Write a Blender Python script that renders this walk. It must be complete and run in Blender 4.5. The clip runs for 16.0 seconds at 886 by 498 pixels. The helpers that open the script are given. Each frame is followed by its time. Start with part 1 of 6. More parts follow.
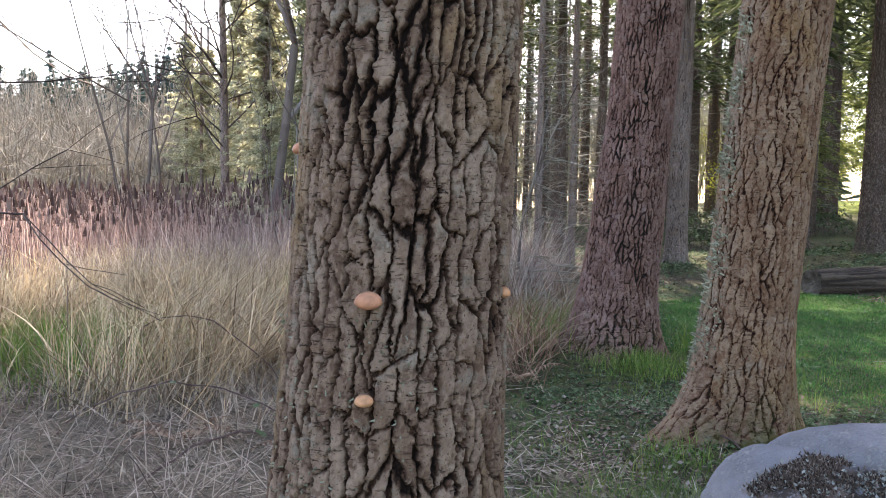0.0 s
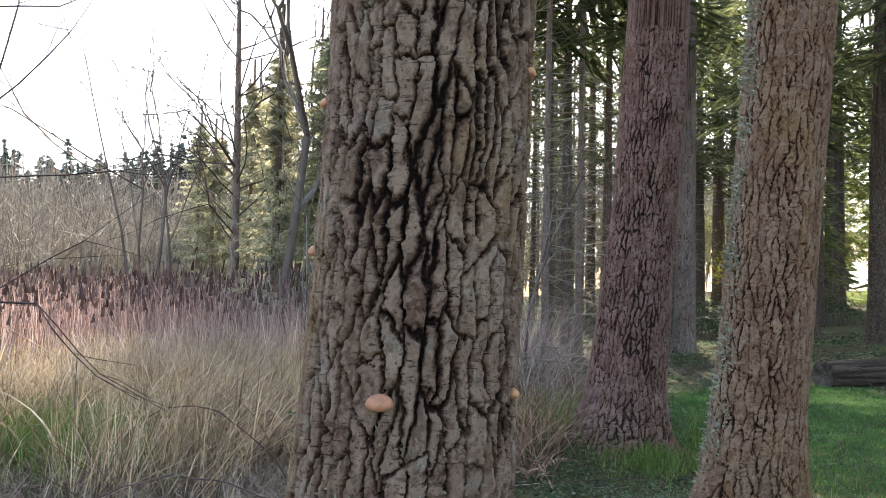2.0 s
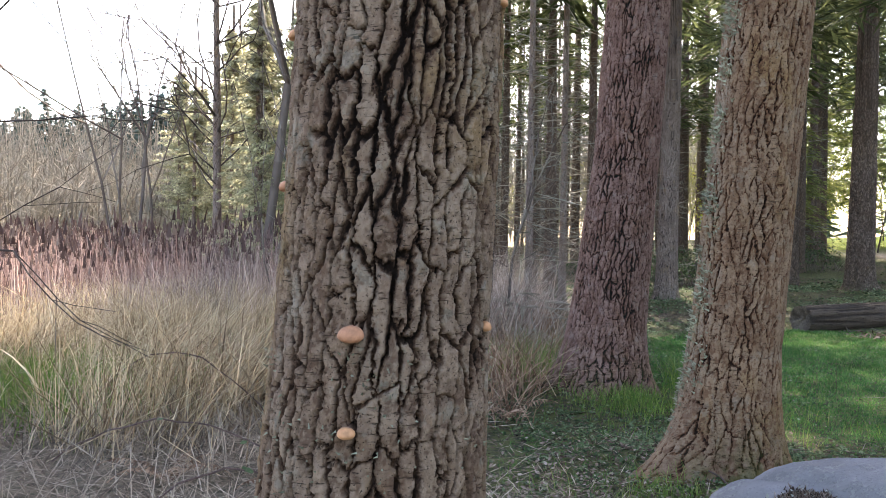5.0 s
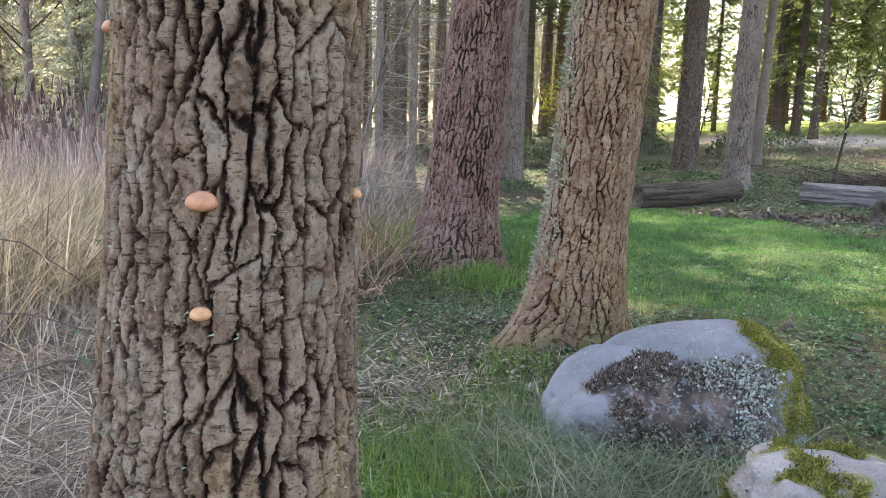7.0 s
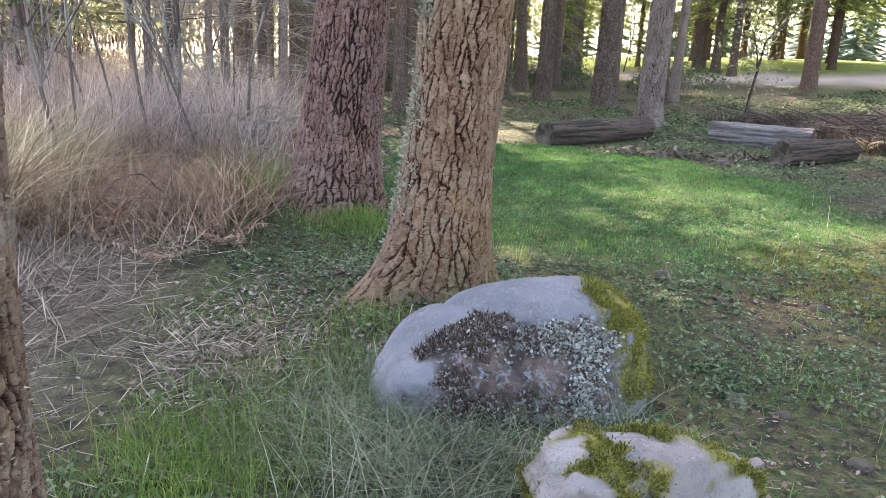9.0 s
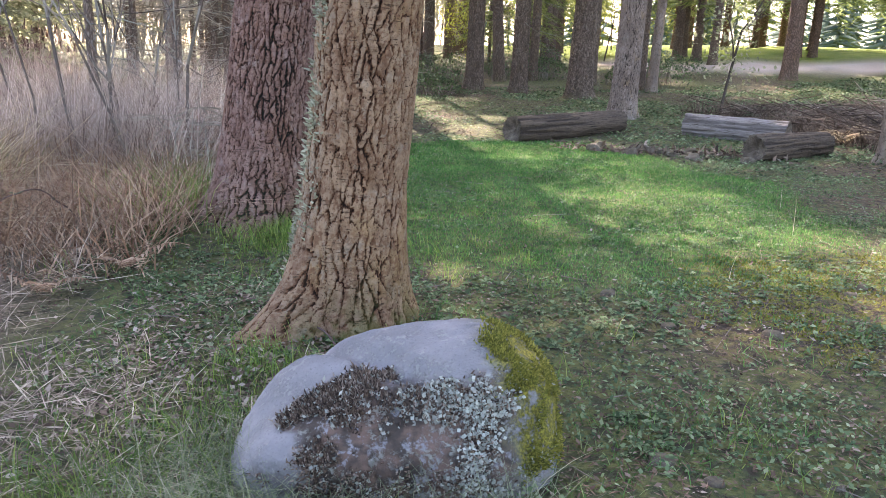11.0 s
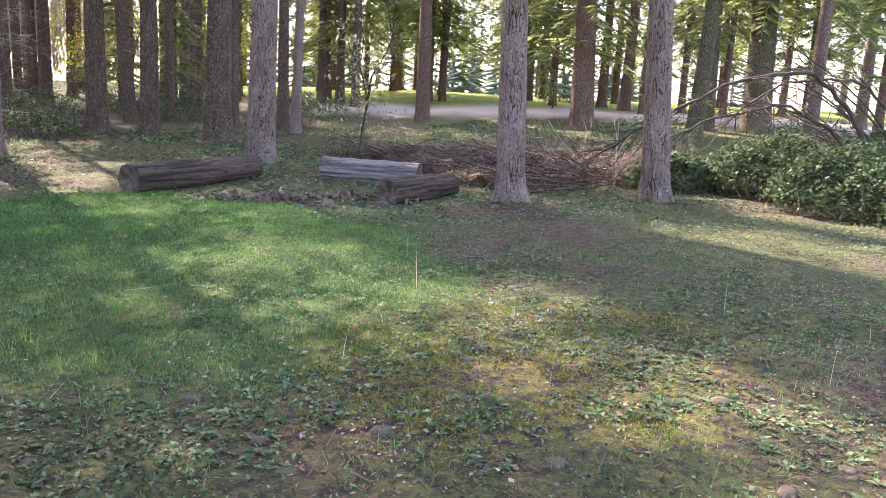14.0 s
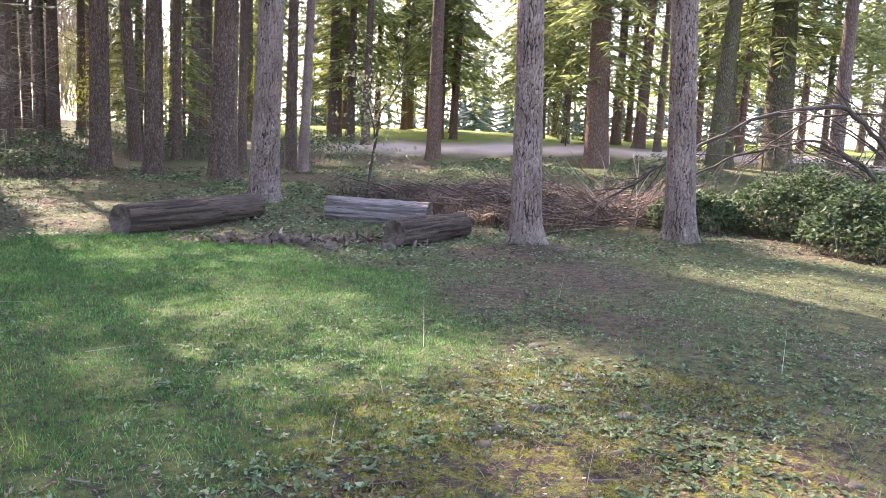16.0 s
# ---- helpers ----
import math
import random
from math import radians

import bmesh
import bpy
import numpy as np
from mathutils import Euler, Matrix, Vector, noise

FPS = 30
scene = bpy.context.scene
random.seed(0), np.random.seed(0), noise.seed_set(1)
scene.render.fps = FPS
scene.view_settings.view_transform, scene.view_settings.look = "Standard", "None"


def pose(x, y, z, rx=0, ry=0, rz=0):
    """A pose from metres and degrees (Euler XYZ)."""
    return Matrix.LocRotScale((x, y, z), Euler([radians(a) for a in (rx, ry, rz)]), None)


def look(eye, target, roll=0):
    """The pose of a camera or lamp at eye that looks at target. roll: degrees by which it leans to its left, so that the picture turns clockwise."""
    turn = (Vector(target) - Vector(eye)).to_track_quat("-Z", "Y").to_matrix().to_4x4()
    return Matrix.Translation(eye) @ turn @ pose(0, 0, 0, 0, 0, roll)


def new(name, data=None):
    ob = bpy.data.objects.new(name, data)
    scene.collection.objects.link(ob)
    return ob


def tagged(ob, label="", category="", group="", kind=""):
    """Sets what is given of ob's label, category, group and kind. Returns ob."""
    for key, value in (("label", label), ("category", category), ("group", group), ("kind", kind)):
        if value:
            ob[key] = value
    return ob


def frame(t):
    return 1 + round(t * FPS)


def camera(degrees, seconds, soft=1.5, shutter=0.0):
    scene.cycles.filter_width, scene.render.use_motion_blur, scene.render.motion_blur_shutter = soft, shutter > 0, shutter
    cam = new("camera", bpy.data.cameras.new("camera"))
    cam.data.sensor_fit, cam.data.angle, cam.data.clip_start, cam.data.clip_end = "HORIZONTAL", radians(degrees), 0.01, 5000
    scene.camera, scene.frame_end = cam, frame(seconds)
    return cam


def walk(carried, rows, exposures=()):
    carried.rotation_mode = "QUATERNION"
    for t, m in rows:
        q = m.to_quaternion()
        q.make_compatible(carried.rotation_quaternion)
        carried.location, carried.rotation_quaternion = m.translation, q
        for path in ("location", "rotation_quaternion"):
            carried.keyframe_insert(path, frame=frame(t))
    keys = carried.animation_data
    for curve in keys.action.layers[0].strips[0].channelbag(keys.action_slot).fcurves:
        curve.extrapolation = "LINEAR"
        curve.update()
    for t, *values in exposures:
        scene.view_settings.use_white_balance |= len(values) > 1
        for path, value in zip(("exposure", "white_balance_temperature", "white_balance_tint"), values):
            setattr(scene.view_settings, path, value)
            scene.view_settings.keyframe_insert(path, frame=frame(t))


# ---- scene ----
cam = camera(61.1, 16.0, soft=0.6)
PATH = [
    (0, (0.101, -0.976, 1.507), (-0.121, 1.009, 1.396), 1.0),
    (0.5, (0.105, -0.998, 1.519), (-0.125, 0.989, 1.482), 1.0),
    (1, (0.097, -1.009, 1.534), (-0.139, 0.976, 1.571), 1.2),
    (1.5, (0.092, -1.018, 1.542), (-0.149, 0.965, 1.639), 1.2),
    (2, (0.097, -1.032, 1.549), (-0.147, 0.949, 1.667), 1.4),
    (2.5, (0.098, -1.04, 1.551), (-0.144, 0.942, 1.67), 1.4),
    (3, (0.097, -1.005, 1.543), (-0.14, 0.978, 1.638), 1.2),
    (3.5, (0.11, -0.991, 1.535), (-0.123, 0.995, 1.582), 1.1),
    (3.7, (0.119, -0.994, 1.531), (-0.113, 0.992, 1.574), 0.9),
    (5.8, (0.144, -1.057, 1.469), (-0.02, 0.928, 1.29), 0.9),
    (6, (0.148, -1.065, 1.457), (0.005, 0.916, 1.215), 0.8),
    (6.5, (0.143, -1.005, 1.448), (0.158, 0.974, 1.154), 1.1),
    (7, (0.073, -0.843, 1.443), (0.277, 1.122, 1.131), 1.5),
    (7.5, (0.041, -0.741, 1.444), (0.423, 1.186, 1.069), 1.2),
    (8, (0.151, -0.66, 1.436), (0.556, 1.256, 1.033), 0.8),
    (8.5, (0.446, -0.607, 1.448), (0.83, 1.308, 1.016), 2.3),
    (8.7, (0.527, -0.585, 1.465), (0.912, 1.322, 1.001), 2.6),
    (10.8, (1.088, -0.109, 1.57), (1.42, 1.796, 1.06), 1.7),
    (11, (1.167, -0.083, 1.585), (1.578, 1.808, 1.08), 2.1),
    (11.1, (1.208, -0.065, 1.583), (1.68, 1.811, 1.072), 2.8),
    (11.3, (1.276, 0.015, 1.579), (1.882, 1.856, 1.087), 2.8),
    (11.5, (1.345, 0.088, 1.581), (2.071, 1.888, 1.098), 3.0),
    (11.6, (1.38, 0.128, 1.587), (2.162, 1.906, 1.114), 3.0),
    (11.7, (1.41, 0.186, 1.599), (2.257, 1.938, 1.134), 3.2),
    (12, (1.47, 0.293, 1.63), (2.486, 1.957, 1.186), 3.2),
    (12.5, (1.563, 0.397, 1.634), (2.678, 2.0, 1.202), 2.9),
    (13, (1.777, 0.517, 1.643), (2.906, 2.123, 1.262), 2.7),
    (13.5, (1.945, 0.58, 1.646), (3.113, 2.162, 1.276), 2.7),
    (14, (2.049, 0.656, 1.644), (3.247, 2.215, 1.276), 3.0),
    (14.5, (2.222, 0.852, 1.624), (3.466, 2.389, 1.322), 3.5),
    (15, (2.315, 0.987, 1.612), (3.584, 2.504, 1.316), 3.1),
    (15.5, (2.442, 1.17, 1.598), (3.685, 2.71, 1.312), 3.0),
    (16, (2.579, 1.349, 1.602), (3.758, 2.942, 1.332), 2.8),
]
walk(cam, [(t, look(eye, target, roll)) for t, eye, target, roll in PATH], [(0, 2.47, 6800, 17), (1.5, 2.25, 6800, 14), (2.8, 2.25, 6800, 14), (3.7, 2.38, 6850, 15), (6, 2.66, 6950, 15), (7, 2.98, 7000, 15), (8.2, 3.06, 7000, 17), (11, 3.07, 6950, 20), (13.5, 2.92, 6700, 27), (15, 2.92, 6600, 30), (16, 3.0, 6650, 30)])

# ---- world, sun, exposure ----
SUN_AZ = (0.014, 1.0)          # ground direction towards the sun
SUN_EL = radians(41)
world = bpy.data.worlds.new("sky")
scene.world = world
world.use_nodes = True
wn = world.node_tree
sky = wn.nodes.new("ShaderNodeTexSky")
sky.sky_type = "NISHITA"
sky.sun_disc = False
sky.sun_elevation = SUN_EL
sky.sun_rotation = math.atan2(SUN_AZ[0], SUN_AZ[1])
sky.dust_density = 2.0
bg = wn.nodes["Background"]
bg.inputs["Strength"].default_value = 0.15
wn.links.new(sky.outputs["Color"], bg.inputs["Color"])
sun_data = bpy.data.lights.new("sun", "SUN")
sun_data.energy = 3.0
sun_data.angle = radians(0.53)
sun_data.color = (1.0, 0.93, 0.80)
sun = new("sun", sun_data)
sun.matrix_world = look((SUN_AZ[0] * 60, SUN_AZ[1] * 60, 60 * math.tan(SUN_EL)), (0, 0, 0))


# ---- small tools ----
RNG = np.random.default_rng(7)


def mesh_np(name, V, F, mat, parent=None, label="", smooth=True, attrs=None, at=None):
    """One mesh object from arrays of points and faces."""
    V = np.ascontiguousarray(V, dtype=np.float32)
    F = np.ascontiguousarray(F, dtype=np.int32)
    me = bpy.data.meshes.new(name)
    m, k = F.shape
    me.vertices.add(len(V))
    me.vertices.foreach_set("co", V.ravel())
    me.loops.add(m * k)
    me.loops.foreach_set("vertex_index", F.ravel())
    me.polygons.add(m)
    me.polygons.foreach_set("loop_start", np.arange(0, m * k, k, dtype=np.int32))
    if smooth:
        me.polygons.foreach_set("use_smooth", np.ones(m, dtype=bool))
    me.update(calc_edges=True)
    for key, val in (attrs or {}).items():
        a = me.attributes.new(key, "FLOAT", "POINT")
        a.data.foreach_set("value", np.ascontiguousarray(val, dtype=np.float32))
    me.materials.append(mat)
    ob = new(name, me)
    if at is not None:
        ob.location = at
    if parent is not None:
        ob.parent = parent
    if label:
        ob["label"] = label
    return ob


def empty(name, at, label, category, group="", kind=""):
    ob = new(name)
    ob.location = at
    ob.empty_display_size = 0.2
    return tagged(ob, label, category, group, kind)


def hash01(*ints):
    h = np.zeros(np.broadcast(*ints).shape, dtype=np.uint32)
    for n, v in enumerate(ints):
        h = (h ^ (np.asarray(v).astype(np.int64).astype(np.uint32) * np.uint32(2654435761 + 40503 * n * 2))) * np.uint32(2246822519)
        h ^= h >> np.uint32(15)
    h = h * np.uint32(3266489917)
    h ^= h >> np.uint32(13)
    return h.astype(np.float64) / 4294967296.0


def vnoise(x, y, z=0.0, seed=0):
    """Smooth value noise in 0..1."""
    x, y, z = np.broadcast_arrays(np.asarray(x, float), np.asarray(y, float), np.asarray(z, float))
    xi, yi, zi = np.floor(x), np.floor(y), np.floor(z)
    fx, fy, fz = x - xi, y - yi, z - zi
    fx, fy, fz = (f * f * (3 - 2 * f) for f in (fx, fy, fz))
    out = 0
    for a in (0, 1):
        for b in (0, 1):
            for c in (0, 1):
                w = (fx if a else 1 - fx) * (fy if b else 1 - fy) * (fz if c else 1 - fz)
                out = out + w * hash01(xi + a, yi + b, zi + c, seed)
    return out


def fbm(x, y, z=0.0, seed=0, n=4):
    out, amp, tot = 0, 1.0, 0.0
    for o in range(n):
        out = out + amp * vnoise(np.asarray(x) * 2 ** o, np.asarray(y) * 2 ** o, np.asarray(z) * 2 ** o, seed + o)
        tot += amp
        amp *= 0.5
    return out / tot


def smooth01(a, b, x):
    t = np.clip((x - a) / (b - a), 0, 1)
    return t * t * (3 - 2 * t)


def terrain(x, y):
    """Height of the ground."""
    x, y = np.asarray(x, float), np.asarray(y, float)
    s = 0.62 * x + 0.78 * y
    z = 0.035 * np.clip(s - 15, 0, 15) + 0.07 * np.clip(s - 30, 0, 25)
    z = z * np.clip((x + 8) / 12, 0, 1) + 0.045 * np.clip(x - 19, 0, 12) * np.clip((y - 8) / 8, 0, 1)
    z = z + 0.10 * (fbm(x * 0.22, y * 0.22, 3.3, 5, 3) - 0.5) + 0.05 * (fbm(x * 1.3, y * 1.3, 1.1, 9, 3) - 0.5)
    z = z - 0.25 * smooth01(-3, -10, x) * smooth01(30, 12, y)
    # mounds that the roots have lifted
    for mx, my, mr, mh in ((-0.25, 1.06, 0.75, 0.10), (1.58, 4.15, 0.8, 0.10), (1.0, 6.6, 1.0, 0.16), (9.35, 17.4, 1.0, 0.08), (11.05, 10.5, 0.9, 0.10), (14.3, 9.85, 0.9, 0.08)):
        z = z + mh * np.exp(-((x - mx) ** 2 + (y - my) ** 2) / mr ** 2)
    return z


# ---- materials ----
def material(name, rough=0.85):
    m = bpy.data.materials.new(name)
    m.use_nodes = True
    n = m.node_tree.nodes
    b = n["Principled BSDF"]
    b.inputs["Roughness"].default_value = rough
    b.inputs["Specular IOR Level"].default_value = 0.25
    return m, n, m.node_tree.links, b


def ramp(n, stops):
    r = n.new("ShaderNodeValToRGB")
    el = r.color_ramp.elements
    while len(el) < len(stops):
        el.new(0.5)
    for e, (p, c) in zip(el, stops):
        e.position = p
        e.color = (*c, 1)
    return r


def noise_tex(n, l, coord, scale, detail=4, rough=0.6, stretch=None):
    t = n.new("ShaderNodeTexNoise")
    t.inputs["Scale"].default_value = scale
    t.inputs["Detail"].default_value = detail
    t.inputs["Roughness"].default_value = rough
    if stretch:
        mp = n.new("ShaderNodeMapping")
        mp.inputs["Scale"].default_value = stretch
        l.new(coord, mp.inputs["Vector"])
        coord = mp.outputs["Vector"]
    l.new(coord, t.inputs["Vector"])
    return t.outputs["Fac"]


def mix(n, l, fac, a, b):
    x = n.new("ShaderNodeMix")
    x.data_type = "RGBA"
    for sock, v in ((0, fac), (6, a), (7, b)):
        if hasattr(v, "is_linked"):
            l.new(v, x.inputs[sock])
        else:
            x.inputs[sock].default_value = v if sock == 0 else (*v, 1)
    return x.outputs[2]


def remap(n, l, v, a, b, c=0.0, d=1.0):
    r = n.new("ShaderNodeMapRange")
    r.interpolation_type = "SMOOTHSTEP"
    for i, q in enumerate((a, b, c, d)):
        r.inputs[i + 1].default_value = q
    l.new(v, r.inputs[0])
    return r.outputs[0]


def math_node(n, l, op, a, b):
    x = n.new("ShaderNodeMath")
    x.operation = op
    for i, v in enumerate((a, b)):
        if hasattr(v, "is_linked"):
            l.new(v, x.inputs[i])
        else:
            x.inputs[i].default_value = v
    return x.outputs[0]


def bump(n, l, b, height, dist, strength=1.0):
    x = n.new("ShaderNodeBump")
    x.inputs["Distance"].default_value = dist
    x.inputs["Strength"].default_value = strength
    l.new(height, x.inputs["Height"])
    l.new(x.outputs["Normal"], b.inputs["Normal"])


def attr(n, name):
    a = n.new("ShaderNodeAttribute")
    a.attribute_name = name
    return a.outputs["Fac"]


def obj_coord(n):
    return n.new("ShaderNodeTexCoord").outputs["Object"]


def bark_material(name, plate_a, plate_b, deep, lichen, lichen_amt=0.35, moss=0.0, relief=True, net=None):
    """Furrowed bark: plates by the attribute of the mesh, flakes, lichen crusts, moss."""
    m, n, l, b = material(name, 0.9)
    co = obj_coord(n)
    big = noise_tex(n, l, co, 2.2, 3, 0.6, (1, 1, 0.6))
    grain = noise_tex(n, l, co, 34, 6, 0.75, (1, 1, 0.6))
    flake = noise_tex(n, l, co, 60, 4, 0.6, (1, 1, 2.2))
    c = mix(n, l, remap(n, l, big, 0.35, 0.65), plate_a, plate_b)
    dark = tuple(v * 0.55 for v in plate_a)
    c = mix(n, l, remap(n, l, grain, 0.56, 0.36, 0.0, 0.45 if net else 0.85), c, dark)
    ochre = (plate_b[0] * 0.95, plate_b[1] * 0.80, plate_b[2] * 0.45)
    c = mix(n, l, remap(n, l, noise_tex(n, l, co, 4.5, 4, 0.65, (1, 1, 0.5)), 0.55, 0.70, 0.0, 0.55), c, ochre)
    pale = tuple(min(1, v * 1.45) for v in plate_b)
    c = mix(n, l, remap(n, l, flake, 0.55, 0.75, 0.0, 0.45), c, pale)
    # fine jagged cracks and thin cross lines
    wn_ = n.new("ShaderNodeTexNoise")
    wn_.inputs["Scale"].default_value = 22
    wn_.inputs["Detail"].default_value = 4
    l.new(co, wn_.inputs["Vector"])
    wv = n.new("ShaderNodeVectorMath")
    wv.operation = "MULTIPLY_ADD"
    l.new(wn_.outputs["Color"], wv.inputs[0])
    wv.inputs[1].default_value = (0.04, 0.04, 0.05) if net else (0.07, 0.07, 0.07)
    l.new(co, wv.inputs[2])
    wm = n.new("ShaderNodeMapping")
    wm.inputs["Scale"].default_value = net or (62, 62, 42)
    l.new(wv.outputs[0], wm.inputs["Vector"])
    vc = n.new("ShaderNodeTexVoronoi")
    vc.feature = "DISTANCE_TO_EDGE"
    vc.inputs["Scale"].default_value = 1
    l.new(wm.outputs["Vector"], vc.inputs["Vector"])
    wide_ = noise_tex(n, l, co, 13, 4, 0.7, (1, 1, 0.5))
    if net:
        chip = math_node(n, l, "MULTIPLY", remap(n, l, vc.outputs["Distance"], 0.062, 0.016), remap(n, l, wide_, 0.36, 0.56, 0.15, 1.0))
    else:
        chip = math_node(n, l, "MULTIPLY", remap(n, l, vc.outputs["Distance"], 0.085, 0.015), remap(n, l, wide_, 0.44, 0.58))
    cross = remap(n, l, noise_tex(n, l, co, 1.0, 4, 0.7, (16, 16, 170)), 0.43, 0.33, 0.0, 0.25 if net else 0.75)
    chip = math_node(n, l, "MAXIMUM", chip, cross)
    c = mix(n, l, math_node(n, l, "MULTIPLY", chip, 0.80 if net else 0.65), c, tuple(v * 1.3 for v in deep))
    tone = attr(n, "tone")
    c = mix(n, l, remap(n, l, tone, 0.50, 0.15, 0.0, 0.35 if net else 0.75), c, tuple(v * 0.35 for v in plate_a))
    c = mix(n, l, remap(n, l, tone, 0.58, 0.92, 0.0, 0.45), c, tuple(min(1, v * 1.5) for v in plate_b))
    plate = attr(n, "plate")
    if not relief:
        v = n.new("ShaderNodeTexVoronoi")
        v.feature = "DISTANCE_TO_EDGE"
        mp = n.new("ShaderNodeMapping")
        mp.inputs["Scale"].default_value = (20, 20, 6)
        warp = n.new("ShaderNodeVectorMath")
        warp.operation = "MULTIPLY_ADD"
        nt = n.new("ShaderNodeTexNoise")
        nt.inputs["Scale"].default_value = 3
        l.new(co, nt.inputs["Vector"])
        l.new(nt.outputs["Color"], warp.inputs[0])
        warp.inputs[1].default_value = (0.12, 0.12, 0.3)
        l.new(co, warp.inputs[2])
        l.new(warp.outputs[0], mp.inputs["Vector"])
        l.new(mp.outputs["Vector"], v.inputs["Vector"])
        v.inputs["Scale"].default_value = 1
        plate = remap(n, l, v.outputs["Distance"], 0.02, 0.22)
    # furrow colour darkened to carry the occlusion inside the furrows
    deep_c = mix(n, l, tone, tuple(v * 0.5 for v in deep), tuple(v * 1.6 for v in deep))
    c = mix(n, l, remap(n, l, plate, 0.08, 0.55) if relief else plate, deep_c, c)
    # lichen crusts
    ln = noise_tex(n, l, co, 7, 5, 0.7)
    lmask = math_node(n, l, "MULTIPLY", remap(n, l, ln, 0.53, 0.66, 0.0, lichen_amt), plate)
    extra = attr(n, "lichen")
    lmask = math_node(n, l, "MAXIMUM", lmask, math_node(n, l, "MULTIPLY", extra, remap(n, l, grain, 0.40, 0.56)))
    c = mix(n, l, lmask, c, lichen)
    mm = math_node(n, l, "MULTIPLY", attr(n, "moss"), remap(n, l, noise_tex(n, l, co, 9, 4), 0.38, 0.58))
    if moss:
        mm = math_node(n, l, "MAXIMUM", mm, remap(n, l, noise_tex(n, l, co, 3.1, 4), 0.48, 0.62, 0.0, moss))
    c = mix(n, l, mm, c, (0.085, 0.10, 0.022))
    l.new(c, b.inputs["Base Color"])
    h = math_node(n, l, "ADD", math_node(n, l, "SUBTRACT", math_node(n, l, "MULTIPLY", plate, 0.0 if relief else 2.2), math_node(n, l, "MULTIPLY", chip, 1.6 if net else 0.6)), math_node(n, l, "ADD", math_node(n, l, "MULTIPLY", grain, 0.8), math_node(n, l, "MULTIPLY", flake, 0.35)))
    bump(n, l, b, h, 0.016 if relief else 0.012, 1.0 if relief else 0.6)
    return m


def furrowed_bark(name, plate_a, plate_b, flank, deep, lichen, lichen_amt=0.3, ochre_amt=0.5, fine=1.0):
    """Fissured bark by the relief of the mesh: flat weathered plates, brown broken flanks, and furrows whose shade is
    put into a near-black colour.
    """
    m, n, l, b = material(name, 0.92)
    b.inputs["Specular IOR Level"].default_value = 0.12
    co = obj_coord(n)
    mid = noise_tex(n, l, co, 9, 4, 0.6, (1, 1, 0.6))
    grain = noise_tex(n, l, co, 70 * fine, 6, 0.75, (1, 1, 0.8))
    speck = noise_tex(n, l, co, 130 * fine, 3, 0.6)
    c = mix(n, l, remap(n, l, mid, 0.34, 0.66), plate_a, plate_b)
    ochre = (plate_b[0] * 0.92, plate_b[1] * 0.82, plate_b[2] * 0.50)
    c = mix(n, l, remap(n, l, noise_tex(n, l, co, 3.2, 4, 0.6, (1, 1, 0.4)), 0.50, 0.66, 0.0, ochre_amt), c, ochre)
    pale = tuple(min(1, v * 1.30) for v in plate_b)
    c = mix(n, l, remap(n, l, grain, 0.52, 0.72, 0.0, 0.6), c, pale)
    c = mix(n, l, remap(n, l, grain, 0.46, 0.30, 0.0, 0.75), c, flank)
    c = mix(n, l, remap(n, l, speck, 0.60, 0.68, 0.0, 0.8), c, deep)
    lines = remap(n, l, noise_tex(n, l, co, 1.0, 4, 0.65, (20 * fine, 20 * fine, 150 * fine)), 0.42, 0.33, 0.0, 0.75)
    c = mix(n, l, lines, c, tuple(v * 1.4 for v in deep))
    tone = attr(n, "tone")
    c = mix(n, l, remap(n, l, tone, 0.46, 0.12, 0.0, 0.70), c, flank)
    c = mix(n, l, remap(n, l, tone, 0.60, 0.95, 0.0, 0.5), c, pale)
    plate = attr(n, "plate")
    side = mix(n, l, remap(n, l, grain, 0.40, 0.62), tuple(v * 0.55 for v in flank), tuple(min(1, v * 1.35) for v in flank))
    # lichen crusts on the plates
    ln = noise_tex(n, l, co, 8, 5, 0.72)
    lmask = math_node(n, l, "MULTIPLY", remap(n, l, ln, 0.54, 0.64, 0.0, lichen_amt), remap(n, l, plate, 0.4, 0.8))
    lmask = math_node(n, l, "MAXIMUM", lmask, math_node(n, l, "MULTIPLY", attr(n, "lichen"), remap(n, l, grain, 0.40, 0.56)))
    c = mix(n, l, lmask, c, lichen)
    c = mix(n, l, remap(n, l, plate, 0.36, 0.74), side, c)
    # near-black brown on furrow floors paints in their shade
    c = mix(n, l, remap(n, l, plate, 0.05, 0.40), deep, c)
    mm = math_node(n, l, "MULTIPLY", attr(n, "moss"), remap(n, l, noise_tex(n, l, co, 9, 4), 0.38, 0.58))
    c = mix(n, l, mm, c, (0.085, 0.10, 0.022))
    l.new(c, b.inputs["Base Color"])
    h = math_node(n, l, "SUBTRACT", math_node(n, l, "ADD", math_node(n, l, "MULTIPLY", grain, 1.0), math_node(n, l, "MULTIPLY", mid, 0.5)), math_node(n, l, "MULTIPLY", lines, 0.5))
    bump(n, l, b, h, 0.018, 1.0)
    return m


